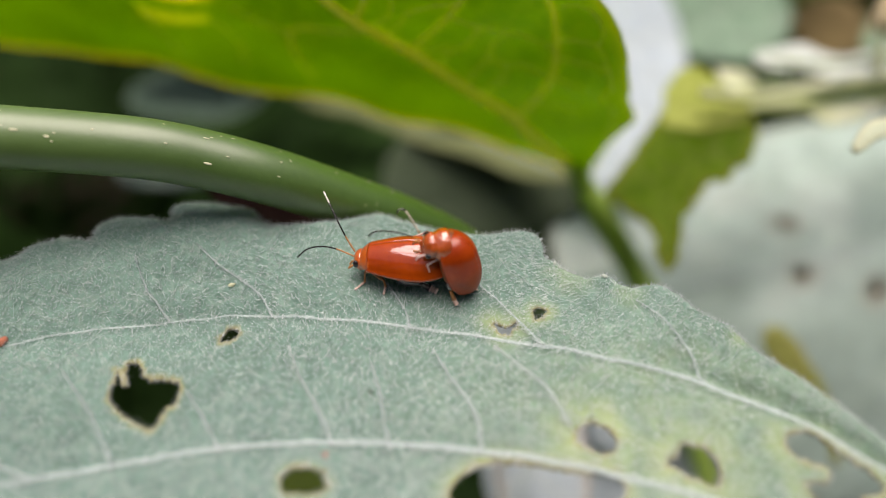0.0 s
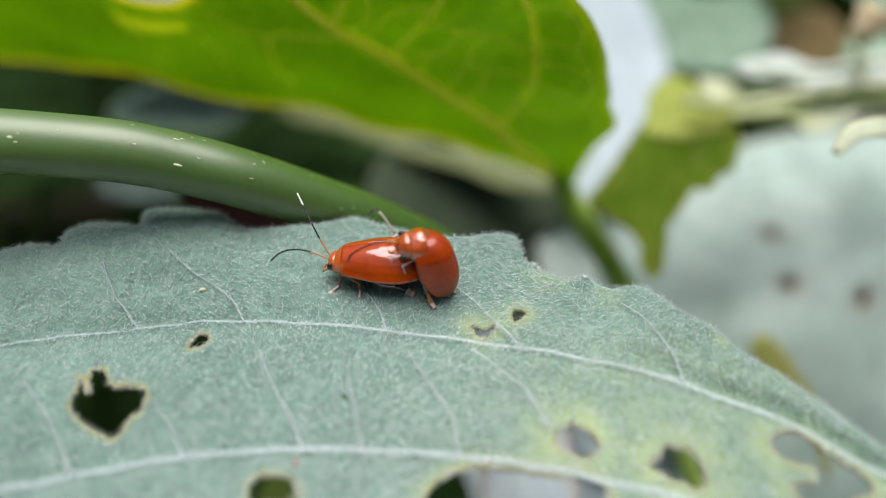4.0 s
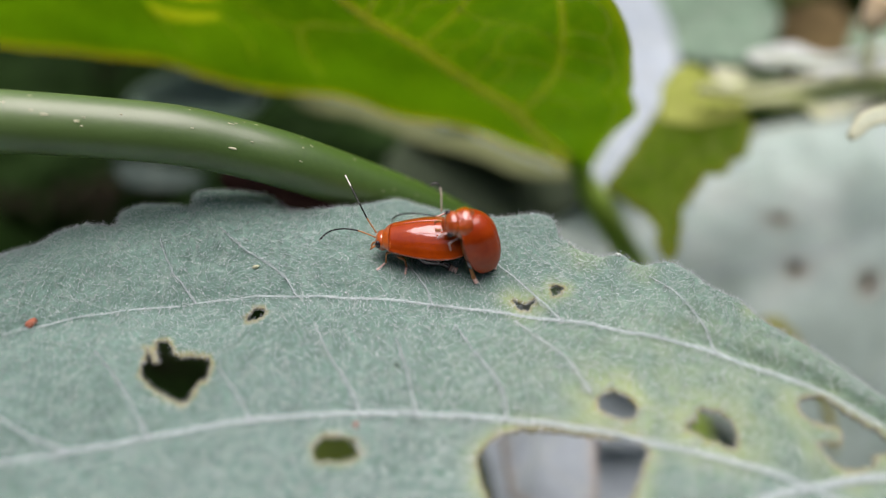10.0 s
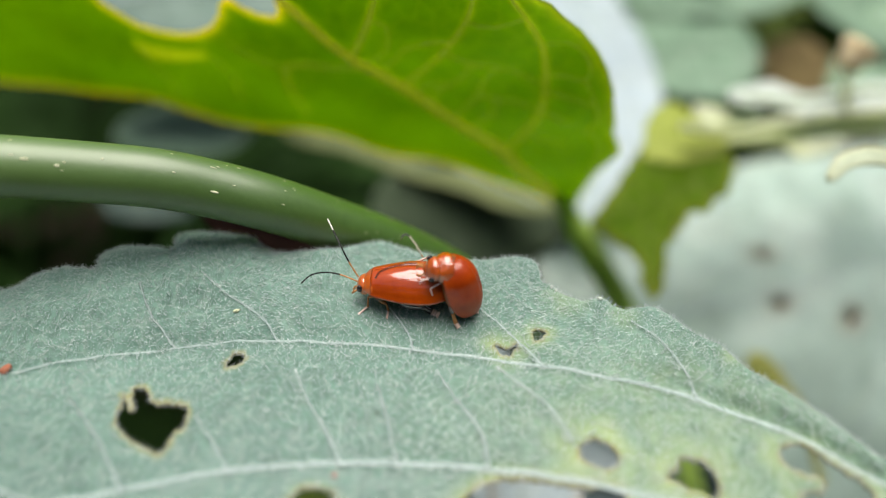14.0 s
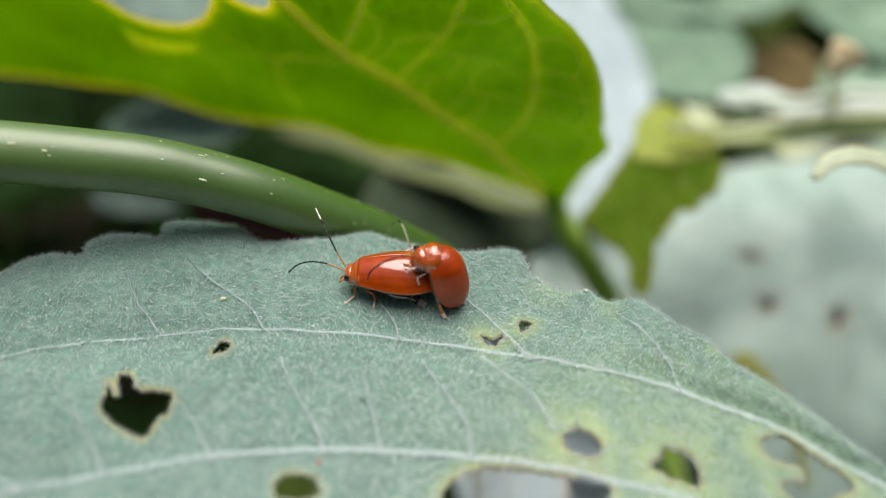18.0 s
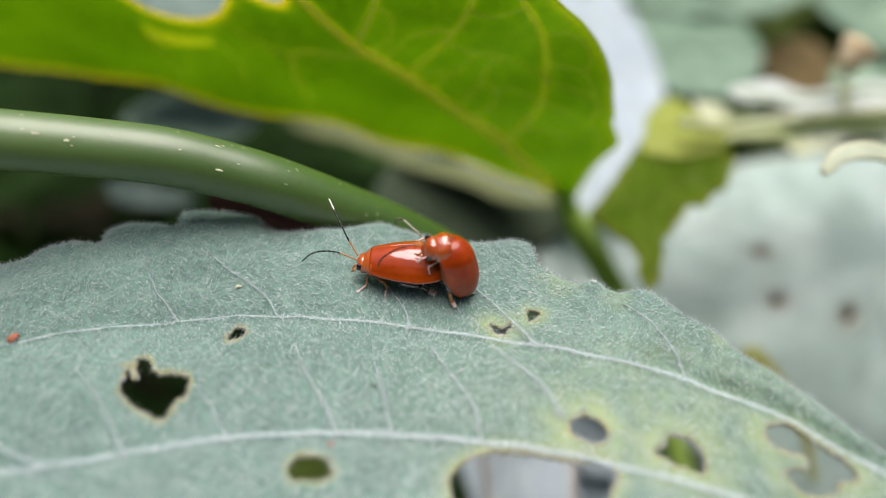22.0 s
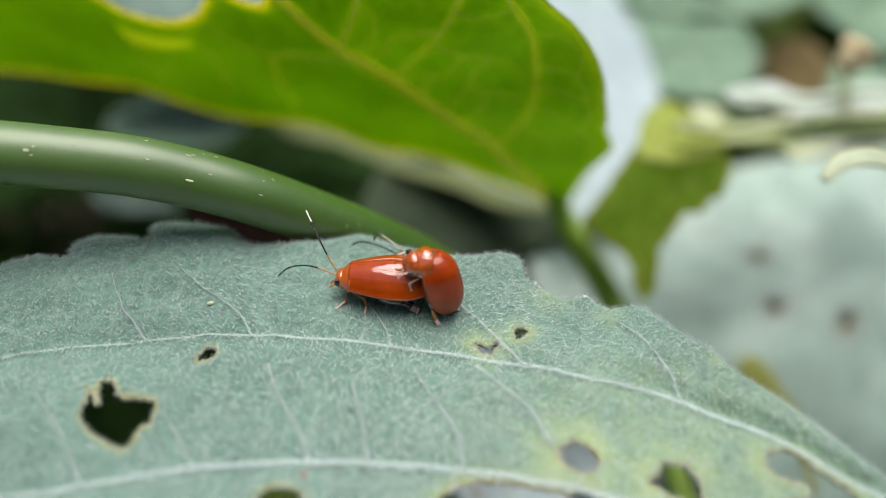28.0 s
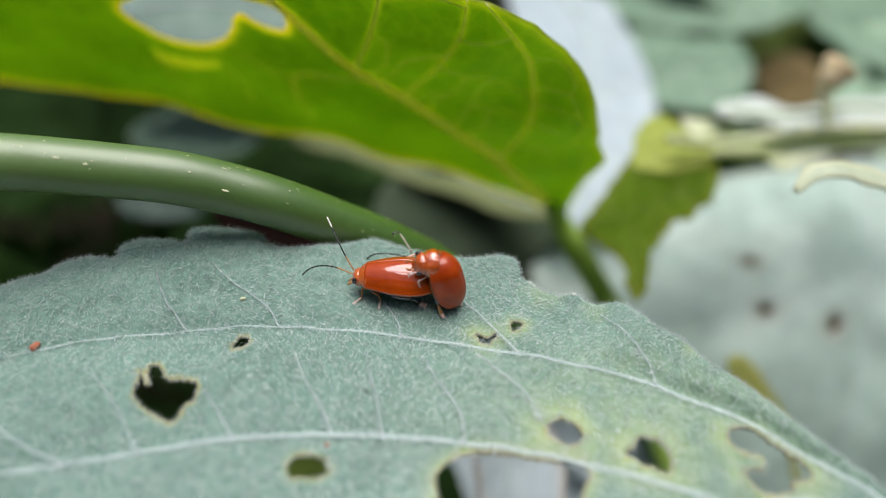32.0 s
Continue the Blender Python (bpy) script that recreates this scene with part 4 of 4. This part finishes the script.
def lenticels(count, seed):
    """Corky specks, each a small raised lens, along the side and top of the stem."""
    rng = np.random.default_rng(seed)
    for _ in range(count):
        i = int(rng.uniform(28, 76))
        p, q = Vector(stem_line[i]), Vector(stem_line[i + 1])
        d = (q - p).normalized()
        n = Vector((0, -1, 0.3)).lerp(Vector((0, 0.2, 1)), rng.uniform(0.05, 0.8))
        n = (n - n.dot(d) * d).normalized()
        long, wide = (rng.uniform(0.15, 0.3), rng.uniform(0.06, 0.1)) if rng.random() < 0.2 else (rng.uniform(0.07, 0.15), rng.uniform(0.035, 0.055))
        bm = bmesh.new()
        ball(bm, (0, 0, 0), (long * MM, wide * MM, 0.035 * MM), 8)
        m = Matrix((d, n.cross(d), n)).transposed().to_4x4()
        m.translation = (p.lerp(q, rng.random()) + n * 1.975) * MM
        bmesh.ops.transform(bm, matrix=stem_inv @ m, verts=bm.verts)
        part("cork_speck", bm, CORK, stem)


# ---------------------------------------------------------------- beetles
ELYTRA = plain_material("glossy_chestnut_shell", (0.24, 0.026, 0.0007), (0.40, 0.058, 0.0013), 0.3, 420.0, 0.06, coat=1.0, bumpy=0.000012)
AMBER = plain_material("amber_shell", (0.32, 0.050, 0.002), (0.48, 0.10, 0.005), 0.3, 900.0, 0.5, coat=0.9, bumpy=0.00025, fine=1100.0)
RUSSET = plain_material("dark_russet_shell", (0.20, 0.018, 0.0007), (0.36, 0.050, 0.0014), 0.38, 420.0, 0.15, coat=0.28, bumpy=0.00005)
BROWN = plain_material("amber_brown_shell", (0.27, 0.036, 0.0015), (0.42, 0.080, 0.004), 0.25, 900.0, 0.5, coat=1.0, bumpy=0.00045, fine=1000.0)
BLACK = plain_material("black_shell", (0.008, 0.007, 0.007), (0.02, 0.018, 0.018), 0.25, 900.0, 0.5)
WHITE = plain_material("white_antenna_tip", (0.6, 0.58, 0.52), (0.8, 0.78, 0.72), 0.5, 900.0)


BELLY = plain_material("dark_amber_belly", (0.10, 0.022, 0.004), (0.26, 0.07, 0.012), 0.4, 1200.0, 0.5, bumpy=0.00003)
UNDER = plain_material("dark_brown_belly", (0.05, 0.015, 0.005), (0.11, 0.035, 0.012), 0.35, 700.0, 0.5)
BEIGE = plain_material("beige_antenna", (0.35, 0.30, 0.22), (0.55, 0.5, 0.4), 0.5, 900.0)
FOOT = plain_material("pale_foot", (0.52, 0.34, 0.26), (0.76, 0.60, 0.52), 0.5, 1800.0, bumpy=0.00003)
MARGIN = plain_material("dark_shell_margin", (0.05, 0.008, 0.002), (0.10, 0.016, 0.004), 0.35, 900.0)
THIGH = plain_material("dark_purple_leg", (0.022, 0.012, 0.014), (0.05, 0.028, 0.034), 0.22, 900.0, 0.6, coat=0.6)
LEG = plain_material("amber_leg", (0.27, 0.10, 0.02), (0.42, 0.18, 0.045), 0.35, 900.0, 0.5)


def dome(bm, length, width, height, a0, a1, profile, cuts=18, arcs=12, floor=0.0):
    """A shell over the x axis: sections from angle a0 to a1 (0 is the ridge), with a size along it by profile(s)."""
    rows = []
    for i in range(cuts + 1):
        s = i / cuts
        k, lift = profile(s)
        rows.append([bm.verts.new(((s - 0.5) * length, width * k * math.sin(a), floor + lift + height * k * math.cos(a)))
                     for a in (a0 + (a1 - a0) * j / arcs for j in range(arcs + 1))])
    for r, q in zip(rows, rows[1:]):
        for j in range(arcs):
            bm.faces.new((r[j], q[j], q[j + 1], r[j + 1]))
    return rows


def ball(bm, at, size, segments=16):
    made = bmesh.ops.create_uvsphere(bm, u_segments=segments, v_segments=segments * 2 // 3, radius=1.0)["verts"]
    for v in made:
        v.co = Vector((v.co.x * size[0], v.co.y * size[1], v.co.z * size[2])) + Vector(at)


lenticels(52, 5)


def beetle(name, m, label, size, legs, antennae, face=None, long=1.0, high=1.0, tail=0.6, wrap=1.22, belly=None, shoulder=0.60, shield=1.0, swell=0.58, wide=1.0, taper=2.3, shell_material=None, head_material=None):
    """A leaf beetle, head towards -x. Legs and antennae are given in millimetres in its own space."""
    k = size * MM
    ob = thing(name, m, label, "beetle", "mating beetles")

    neck = pose(0, 0, 0) if face is None else face

    def shell(s):
        rise = min(1.0, s / swell)
        front = shoulder + (1 - shoulder) * (math.sin(rise * math.pi / 2) if shoulder > 0.5 else math.sqrt(1 - (1 - rise) ** 2))
        back = max(0.0, 1 - max(0.0, (s - 0.52) / 0.48) ** taper) ** 0.5
        r = max(0.03, front * back)
        return r, (tail if s > 0.4 else 0.4) * (1 - r) * k

    for side in (1, -1):
        bm = bmesh.new()
        rows = dome(bm, 5.52 * k * long, 1.78 * wide * k, 1.95 * k * high, side * 0.010, side * wrap, shell, 34, 22, 0.52 * k)
        for i, r in enumerate(rows):
            # a raised bead runs along the lower margin, and the seam dips
            for v in (r[-1], r[-2]):
                v.co.y += side * 0.05 * k
            r[0].co.z -= 0.03 * k
        bmesh.ops.translate(bm, verts=bm.verts, vec=((5.52 * long * 0.5 - 2.07) * k, 0, 0))
        rims = [[v.co.copy() for v in rows[0][:-1]], [r[0].co.copy() for r in rows[:-2]]]
        if side > 0:
            bmesh.ops.reverse_faces(bm, faces=bm.faces)
        case = part("wing_case", bm, shell_material or ELYTRA, ob, "glossy chestnut-red wing case")
        thicken(case, 0.07)
        for rim in rims:
            bm = bmesh.new()
            tube(bm, [q + Vector((-0.01 * k, 0, 0.012 * k)) for q in rim], [0.036 * k] * len(rim), 6)
            part("margin", bm, MARGIN, case, "dark brown shell margin")
    bm = bmesh.new()
    dome(bm, 1.0 * k, 1.10 * k * shield, 1.06 * k * shield, -1.55, 1.55, lambda s: (0.42 + 0.54 * math.sin(s * math.pi * 0.55) - 0.10 * max(0, 0.12 - s) / 0.12, 0.0), 14, 28, 0.80 * k)
    bmesh.ops.translate(bm, verts=bm.verts, vec=(-2.2 * k, 0, -0.02 * k))
    bmesh.ops.transform(bm, matrix=neck, verts=bm.verts)
    bmesh.ops.reverse_faces(bm, faces=bm.faces)
    thicken(part("pronotum", bm, head_material or AMBER, ob, "smooth amber neck shield"), 0.07)
    bm = bmesh.new()
    ball(bm, (-2.58 * k, 0, 0.84 * k), (0.5 * k, 0.76 * k, 0.68 * k), 24)
    ball(bm, (-2.92 * k, 0, 0.56 * k), (0.24 * k, 0.42 * k, 0.3 * k), 14)
    bmesh.ops.transform(bm, matrix=neck, verts=bm.verts)
    head = part("head", bm, head_material or AMBER, ob, "amber head with a blunt snout")
    for side in (1, -1):
        bm = bmesh.new()
        tube(bm, [Vector(q) * k for q in ((-3.1, side * 0.2, 0.5), (-3.3, side * 0.3, 0.38), (-3.42, side * 0.22, 0.22), (-3.4, side * 0.12, 0.12))], [0.07 * k, 0.08 * k, 0.06 * k, 0.03 * k], 8)
        bmesh.ops.transform(bm, matrix=neck, verts=bm.verts)
        part("palp", bm, LEG, head, "short jointed mouth feeler")
    for side in (1, -1):
        bm = bmesh.new()
        ball(bm, (-2.82 * k, side * 0.64 * k, 0.90 * k), (0.20 * k, 0.16 * k, 0.26 * k), 16)
        bmesh.ops.transform(bm, matrix=neck, verts=bm.verts)
        part("eye", bm, BLACK, head, "black compound eye")
    bm = bmesh.new()
    ball(bm, (0.7 * k * long, 0, 0.78 * k), (2.4 * k * long, 1.42 * k, 0.72 * k), 28)
    ball(bm, (-1.45 * k, 0, 0.85 * k), (0.85 * k, 1.08 * k, 1.12 * k), 20)
    part("abdomen", bm, belly or UNDER, ob, "dark amber underside" if belly else "dark brown underside")
    for pts, slots, thick in legs:
        bm = bmesh.new()
        hip, knee, heel, toe = (Vector(p) * MM for p in pts)
        c = [hip.lerp(knee, t) for t in (0, 0.25, 0.5, 0.75, 1)]
        tube(bm, c, [thick * MM * r for r in (0.7, 1.15, 1.2, 0.95, 0.6)], 10)
        leg = part("leg", bm, slots[0], ob)
        bm = bmesh.new()
        c = [knee.lerp(heel, t) for t in (0, 0.2, 0.6, 1)]
        tube(bm, c, [thick * MM * r for r in (0.6, 0.5, 0.55, 0.7)], 8)
        part("shin", bm, slots[1], leg)
        bm = bmesh.new()
        for t0, t1 in ((0, 0.34), (0.36, 0.64), (0.66, 1.0)):
            a, b = heel.lerp(toe, t0), heel.lerp(toe, t1)
            tube(bm, [a, a.lerp(b, 0.7), b], [thick * MM * r for r in (0.42, 0.72, 0.5)], 8)
        part("foot", bm, slots[2], leg, "pale jointed foot")
    made = []
    for pts, cuts, order in antennae:
        base = Vector(pts[0]) * MM
        c = rounded([Vector(p) * MM - base for p in pts], 0.08 * MM, False)
        n, bm = len(c), bmesh.new()
        joint = max(4, n // 11)
        slots = [order[0] if i < n * cuts[0] else order[1] if i < n * cuts[1] else order[2] for i in range(n)]
        tube(bm, c, [MM * (0.040 + 0.020 * abs(math.sin(math.pi * i / joint))) for i in range(n)], 8, True, slots)
        a = part("antenna", bm, [LEG, BLACK, WHITE, BEIGE], ob, "thin jointed antenna")
        a.matrix_basis = Matrix.Translation(base)
        made.append(a)
    return ob, made


FEMALE = LEAF @ pose(-1.85 * MM, 1.28 * MM, 0.58 * MM, -15, 0, -4)
FEMALE_INV = FEMALE.inverted() @ LEAF


def of_female(*pts):
    """Points on the leaf (millimetres) in the standing beetle's own space."""
    return [tuple((FEMALE_INV @ Vector([a * MM for a in p])) / MM) for p in pts]


f_legs = [
    (of_female((-3.75, 1.2, 0.9), (-4.2, 1.0, 0.85), (-4.27, 0.8, 0.12), (-4.86, 0.2, 0.06)), (LEG, LEG, FOOT), 0.12),
    (of_female((-3.55, 0.95, 0.8), (-2.98, 0.5, 0.75), (-2.9, 0.45, 0.14), (-2.97, -0.15, 0.06)), (LEG, LEG, FOOT), 0.13),
    (of_female((-2.15, 0.8, 0.75), (-0.65, 0.3, 0.72), (-0.1, 0.35, 0.15), (0.45, 0.1, 0.06)), (THIGH, THIGH, FOOT), 0.36),
    (of_female((-3.7, 2.2, 0.9), (-4.3, 2.9, 1.0), (-4.6, 3.2, 0.1), (-5.1, 3.3, 0.06)), (LEG, LEG, FOOT), 0.13),
    (of_female((-2.7, 2.3, 0.8), (-2.8, 3.3, 0.9), (-2.9, 3.8, 0.1), (-3.3, 4.1, 0.06)), (LEG, LEG, FOOT), 0.15),
    (of_female((-1.0, 2.2, 0.7), (0.1, 3.1, 0.8), (0.9, 3.5, 0.1), (1.4, 3.7, 0.06)), (THIGH, THIGH, FOOT), 0.22),
]
female, f_ant = beetle(
    "beetle", FEMALE, "glossy chestnut-red leaf beetle standing on the downy leaf", 1.0, f_legs,
    [(of_female((-4.85, 1.75, 1.55), (-6.16, 2.43, 1.5), (-7.24, 2.77, 1.3), (-8.16, 2.78, 1.0), (-8.81, 2.42, 0.6)), (0.3, 1.0), (0, 1, 1)),
     (of_female((-4.85, 2.1, 1.6), (-5.46, 2.9, 2.1), (-5.91, 3.53, 2.7), (-6.39, 4.36, 3.2), (-6.96, 5.32, 3.8)), (0.25, 0.78), (0, 1, 2))], wrap=1.48, shoulder=0.64, shield=1.12)

# the mounted beetle sits askew, its tail down towards the leaf
d = Vector((0.265, -0.25, -0.92)).normalized()
up = Vector((0.915, -0.277, 0.294))
side = up.cross(d).normalized()
up = d.cross(side)
MALE = LEAF @ (Matrix.Translation(Vector((0.70, 1.08, 2.23)) * MM) @ Matrix((d, side, up)).transposed().to_4x4())
MALE_INV = MALE.inverted() @ LEAF


def of_male(*pts):
    return [tuple((MALE_INV @ Vector([a * MM for a in p])) / MM) for p in pts]


m_legs = [
    (of_male((0.9, 0.7, 3.1), (0.62, 0.2, 3.3), (-0.1, -0.1, 3.05), (0.03, -0.12, 2.4)), (LEG, FOOT, FOOT), 0.085),
    (of_male((0.8, 0.7, 3.2), (0.1, 0.2, 3.75), (-0.6, 0.0, 3.75), (-0.75, 0.0, 3.4)), (LEG, FOOT, FOOT), 0.09),
    (of_male((1.25, -0.1, 1.8), (1.3, -0.5, 1.05), (1.5, -0.7, 0.35), (1.7, -0.9, 0.06)), (THIGH, LEG, FOOT), 0.24),
    (of_male((0.5, 1.9, 3.0), (-0.2, 2.7, 2.9), (-1.0, 2.7, 2.4), (-1.3, 2.7, 2.2)), (LEG, FOOT, FOOT), 0.13),
    (of_male((2.5, 1.0, 1.4), (2.98, 0.9, 1.0), (2.98, 0.5, 0.3), (2.95, 0.2, 0.06)), (THIGH, THIGH, FOOT), 0.16),
]
# its head and neck shield bend forward, along the other's back
front = Vector((-0.96, -0.25, 0.26)).normalized()
crown = Vector((0.2, -0.5, 0.82))
crown = (crown - crown.dot(front) * front).normalized()
turned = Matrix((-front, crown.cross(-front), crown)).transposed().to_4x4()
M_HEAD = MALE_INV @ (Matrix.Translation(Vector((0.98, 0.95, 3.72)) * MM) @ turned @ Matrix.Scale(1.25, 4) @ Matrix.Translation(Vector((1.75, 0, -0.85)) * 0.86 * MM))
male, m_ant = beetle(
    "beetle", MALE, "glossy chestnut-red beetle mounted on another beetle's back", 0.86, m_legs,
    [(of_male((-0.5, 0.75, 4.4), (-1.1, 0.55, 4.4), (-1.8, 0.35, 4.25), (-2.5, 0.2, 3.85), (-3.0, 0.1, 3.35), (-3.2, 0.0, 2.8)), (0.12, 1.0), (0, 1, 1)),
     (of_male((-0.55, 1.2, 4.5), (-0.8, 1.45, 4.9), (-1.1, 1.75, 5.3), (-1.45, 2.05, 5.6), (-1.75, 2.05, 5.6), (-1.9, 1.8, 5.45)), (0.1, 0.62), (0, 3, 1))],
    M_HEAD, 0.92, 1.17, 0.9, 1.40, BELLY, 0.2, 0.88, 0.36, 0.92, 1.7, RUSSET, BROWN)


# ---------------------------------------------------------------- plants behind
OVATE = [(0, -30), (12, -25), (19, -10), (17, 6), (9, 22), (0, 34), (-8, 22), (-16, 6), (-19, -10), (-12, -25)]


def far_leaves(count, near, away, spread, drop, material, label, group, seed, size=(0.7, 1.3), mid=0.0):
    """Leaves of one kind that hang about the shrub, between two distances from the clearing."""
    rng = np.random.default_rng(seed)
    first = None
    for i in range(count):
        d, a = rng.uniform(near, away), mid + rng.uniform(-spread, spread)
        x, y, z = d * math.sin(a), d * math.cos(a) - 36, 623 - d * rng.uniform(*drop)
        k = rng.uniform(*size)
        m = pose(x * MM, y * MM, z * MM, rng.uniform(15, 75), rng.uniform(-35, 35), rng.uniform(-70, 70))
        if first is None:
            first = simple_leaf("background_leaf", (0, 0, 0), (1, 0, 0), (0, 1, 0), OVATE, material, label, 3.0, wave=2.5, rough=0.6, group=group,
                                veins=[[(0, -30), (0.5, 0), (0, 33)], [(0, -12), (9, -4), (15, 6)], [(0, -12), (-9, -4), (-14, 6)]],
                                widths=[(0.5, 0.15), (0.25, 0.1), (0.25, 0.1)], vein_material=material, stain=0.0, thick=0.4)
            first.matrix_world = m
            first.scale = (k, k, k)
        else:
            copy_thing(first, m).scale = (k, k, k)


far_leaves(46, 115, 330, 0.85, (0.25, 0.95), DEEP, "dark green leaf with deep shrub shade put into its colour", "shaded leaves", 11)
far_leaves(26, 150, 330, 0.42, (-0.15, 0.4), MIDDLE, "grey-green leaf with soft daylight put into its paler colour", "sunlit leaves", 12, (0.9, 1.6), 0.6)
far_leaves(24, 190, 400, 0.5, (-0.2, 0.3), DEEP, "dark green leaf with deep shrub shade put into its colour", "shaded leaves", 13, (0.8, 1.4), -0.5)


def added_thicket():
    """A thicket of leaves all round, far behind the rest, added to hide the horizon and block low light."""
    rng = np.random.default_rng(21)
    n = 15000
    a, r = rng.uniform(0, 2 * math.pi, n), rng.uniform(0.55, 1.5, n)
    z = rng.uniform(0.0, 1.0, n) * (0.62 + 0.55 * r)
    c = np.stack([r * np.cos(a), r * np.sin(a), z], 1)
    x = rng.normal(size=(n, 3))
    x /= np.linalg.norm(x, axis=1)[:, None]
    y = np.cross(x, rng.normal(size=(n, 3)))
    y /= np.linalg.norm(y, axis=1)[:, None]
    k = rng.uniform(0.02, 0.045, n)[:, None]
    zz = np.cross(x, y)
    v = np.stack([c - k * y, c + 0.5 * k * x + 0.12 * k * zz, c + k * 1.2 * y, c - 0.5 * k * x + 0.12 * k * zz], 1)
    i = np.arange(n)[:, None] * 4
    me = bpy.data.meshes.new("added_thicket")
    me.from_pydata(v.reshape(-1, 3).tolist(), [], np.concatenate([i + (0, 1, 2), i + (0, 2, 3)]).tolist())
    tagged(link("added_thicket_leaves", me, DEEP, None, False), "dark green thicket of leaves added far behind to block low light", "shrub", kind="stuff")


added_thicket()

# leaves below the downy leaf, seen through its holes
below = simple_leaf("lower_leaf", (9.5, 15.5, 569.5), (1, 0, 0.1), (0, 0.9, 0.43),
                    [(-3.6, -6), (1, -9), (4.5, -8), (5.8, -3), (5.5, 3), (3, 7), (-1, 8), (-3.6, 5), (-4.2, 0)], PALE, "pale grey-green leaf below the downy leaf", 0.8, wave=0.5,
                    veins=[[(-2, -6), (0, 0), (0, 7)]], widths=[(0.25, 0.12)])
below_b = simple_leaf("lower_leaf", (27.9, 45, 537.5), (1, 0, 0.05), (0, 0.9, 0.43),
                      [(-28, -42), (3, -48), (40, -42), (55, -12), (51, 12), (40, 28), (9, 28), (-24, 21)], PALE, "dull grey-green leaf below the downy leaf", 0.8, wave=0.6,
                      veins=[[(-6, -10), (0, 0), (3, 13)]], widths=[(0.4, 0.2)], vein_material=PALE, stain=0.0)
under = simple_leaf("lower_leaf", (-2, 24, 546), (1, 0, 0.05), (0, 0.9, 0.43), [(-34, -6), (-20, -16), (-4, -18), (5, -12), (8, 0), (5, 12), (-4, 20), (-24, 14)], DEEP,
                    "dark green leaf below the downy leaf, with shade put into its colour", 1.5, wave=1.5, veins=[[(-32, -5), (-14, -1), (7, 0)]], widths=[(0.4, 0.2)], vein_material=DEEP, stain=0.0)
pale_low = simple_leaf("lower_leaf", (27.8, 44, 547), (1, 0, 0.1), (0, 0.9, 0.43), [(-5.5, -4.2), (0, -7), (5.5, -4.2), (7, 1.4), (4.2, 6.2), (-2.8, 7), (-6.2, 2.8)], PALE,
                       "dull grey-green leaf below the downy leaf", 0.8, wave=0.4, stain=0.0)
olive = simple_leaf("lower_olive_leaf", (-13.5, 17.5, 564), (1, 0, 0), (0, 0.95, 0.3), [(-4, -7), (3, -7), (6, 0), (3, 7), (-2, 7), (-5, 1)], MOSS,
                    "olive-green leaf below the downy leaf", 0.8, wave=0.5)

# a leaf added to fill the shaded gap between stem and downy leaf
withered = simple_leaf("gap_leaf", (-11.5, 17.5, 597.0), (0.9, 0.05, -0.42), (0, 0.5, 0.87), [(-9, -1), (-6, 2.6), (-1, 3.2), (5, 2.4), (10, 0.4), (7, -3), (0, -3.6), (-6, -3)], GAP_BROWN,
                       "dark reddish-brown leaf added to fill the shaded gap behind the stem", 0.7, wave=0.8, veins=[[(-8.5, -1), (0, 0), (9, 0)]], widths=[(0.2, 0.1)], vein_material=GAP_BROWN, stain=0.0)


def motions():
    """The mounted beetle's antennae sweep to and fro; all else stands still."""
    away = (MALE.to_3x3().inverted() @ Vector((0, 0.88, -0.47))).normalized()
    sweep = [(0, 0), (1, 4), (2, 0), (3, -5), (5, 10), (6, 25), (7, 10), (8, -22), (9, 5), (10, 30), (11, 20), (12, 5), (13, 0), (14, 0), (15, 25), (16, 10),
             (17.5, 5), (18, 12), (18.6, 5), (19, -18), (20, -20), (21, 5), (22, -15), (23, 5), (24, -22), (25, 0), (26, -10), (27, -30), (28, -20), (29, 8),
             (30, -25), (31, 5), (32, 0)]
    lowered = [(0, 35), (1, 20), (2, 0), (3, 10), (5, 0), (6, -4), (7, 25), (8, 2), (9, 40), (10, 30), (11, 10), (12, -20), (13, 45), (14, 15), (15, 20), (16, 10),
               (17.5, 5), (18, 0), (19, 45), (20, 5), (21, 50), (22, 3), (23, 40), (24, 50), (25, 35), (26, 30), (27, 15), (28, 45), (29, 35), (30, 40), (31, 20), (32, 30)]
    for a, turns in ((m_ant[1], sweep), (m_ant[0], lowered)):
        base = a.matrix_basis.copy()
        walk(a, [(t, base @ Matrix.Rotation(radians(r), 4, away)) for t, r in turns])


motions()
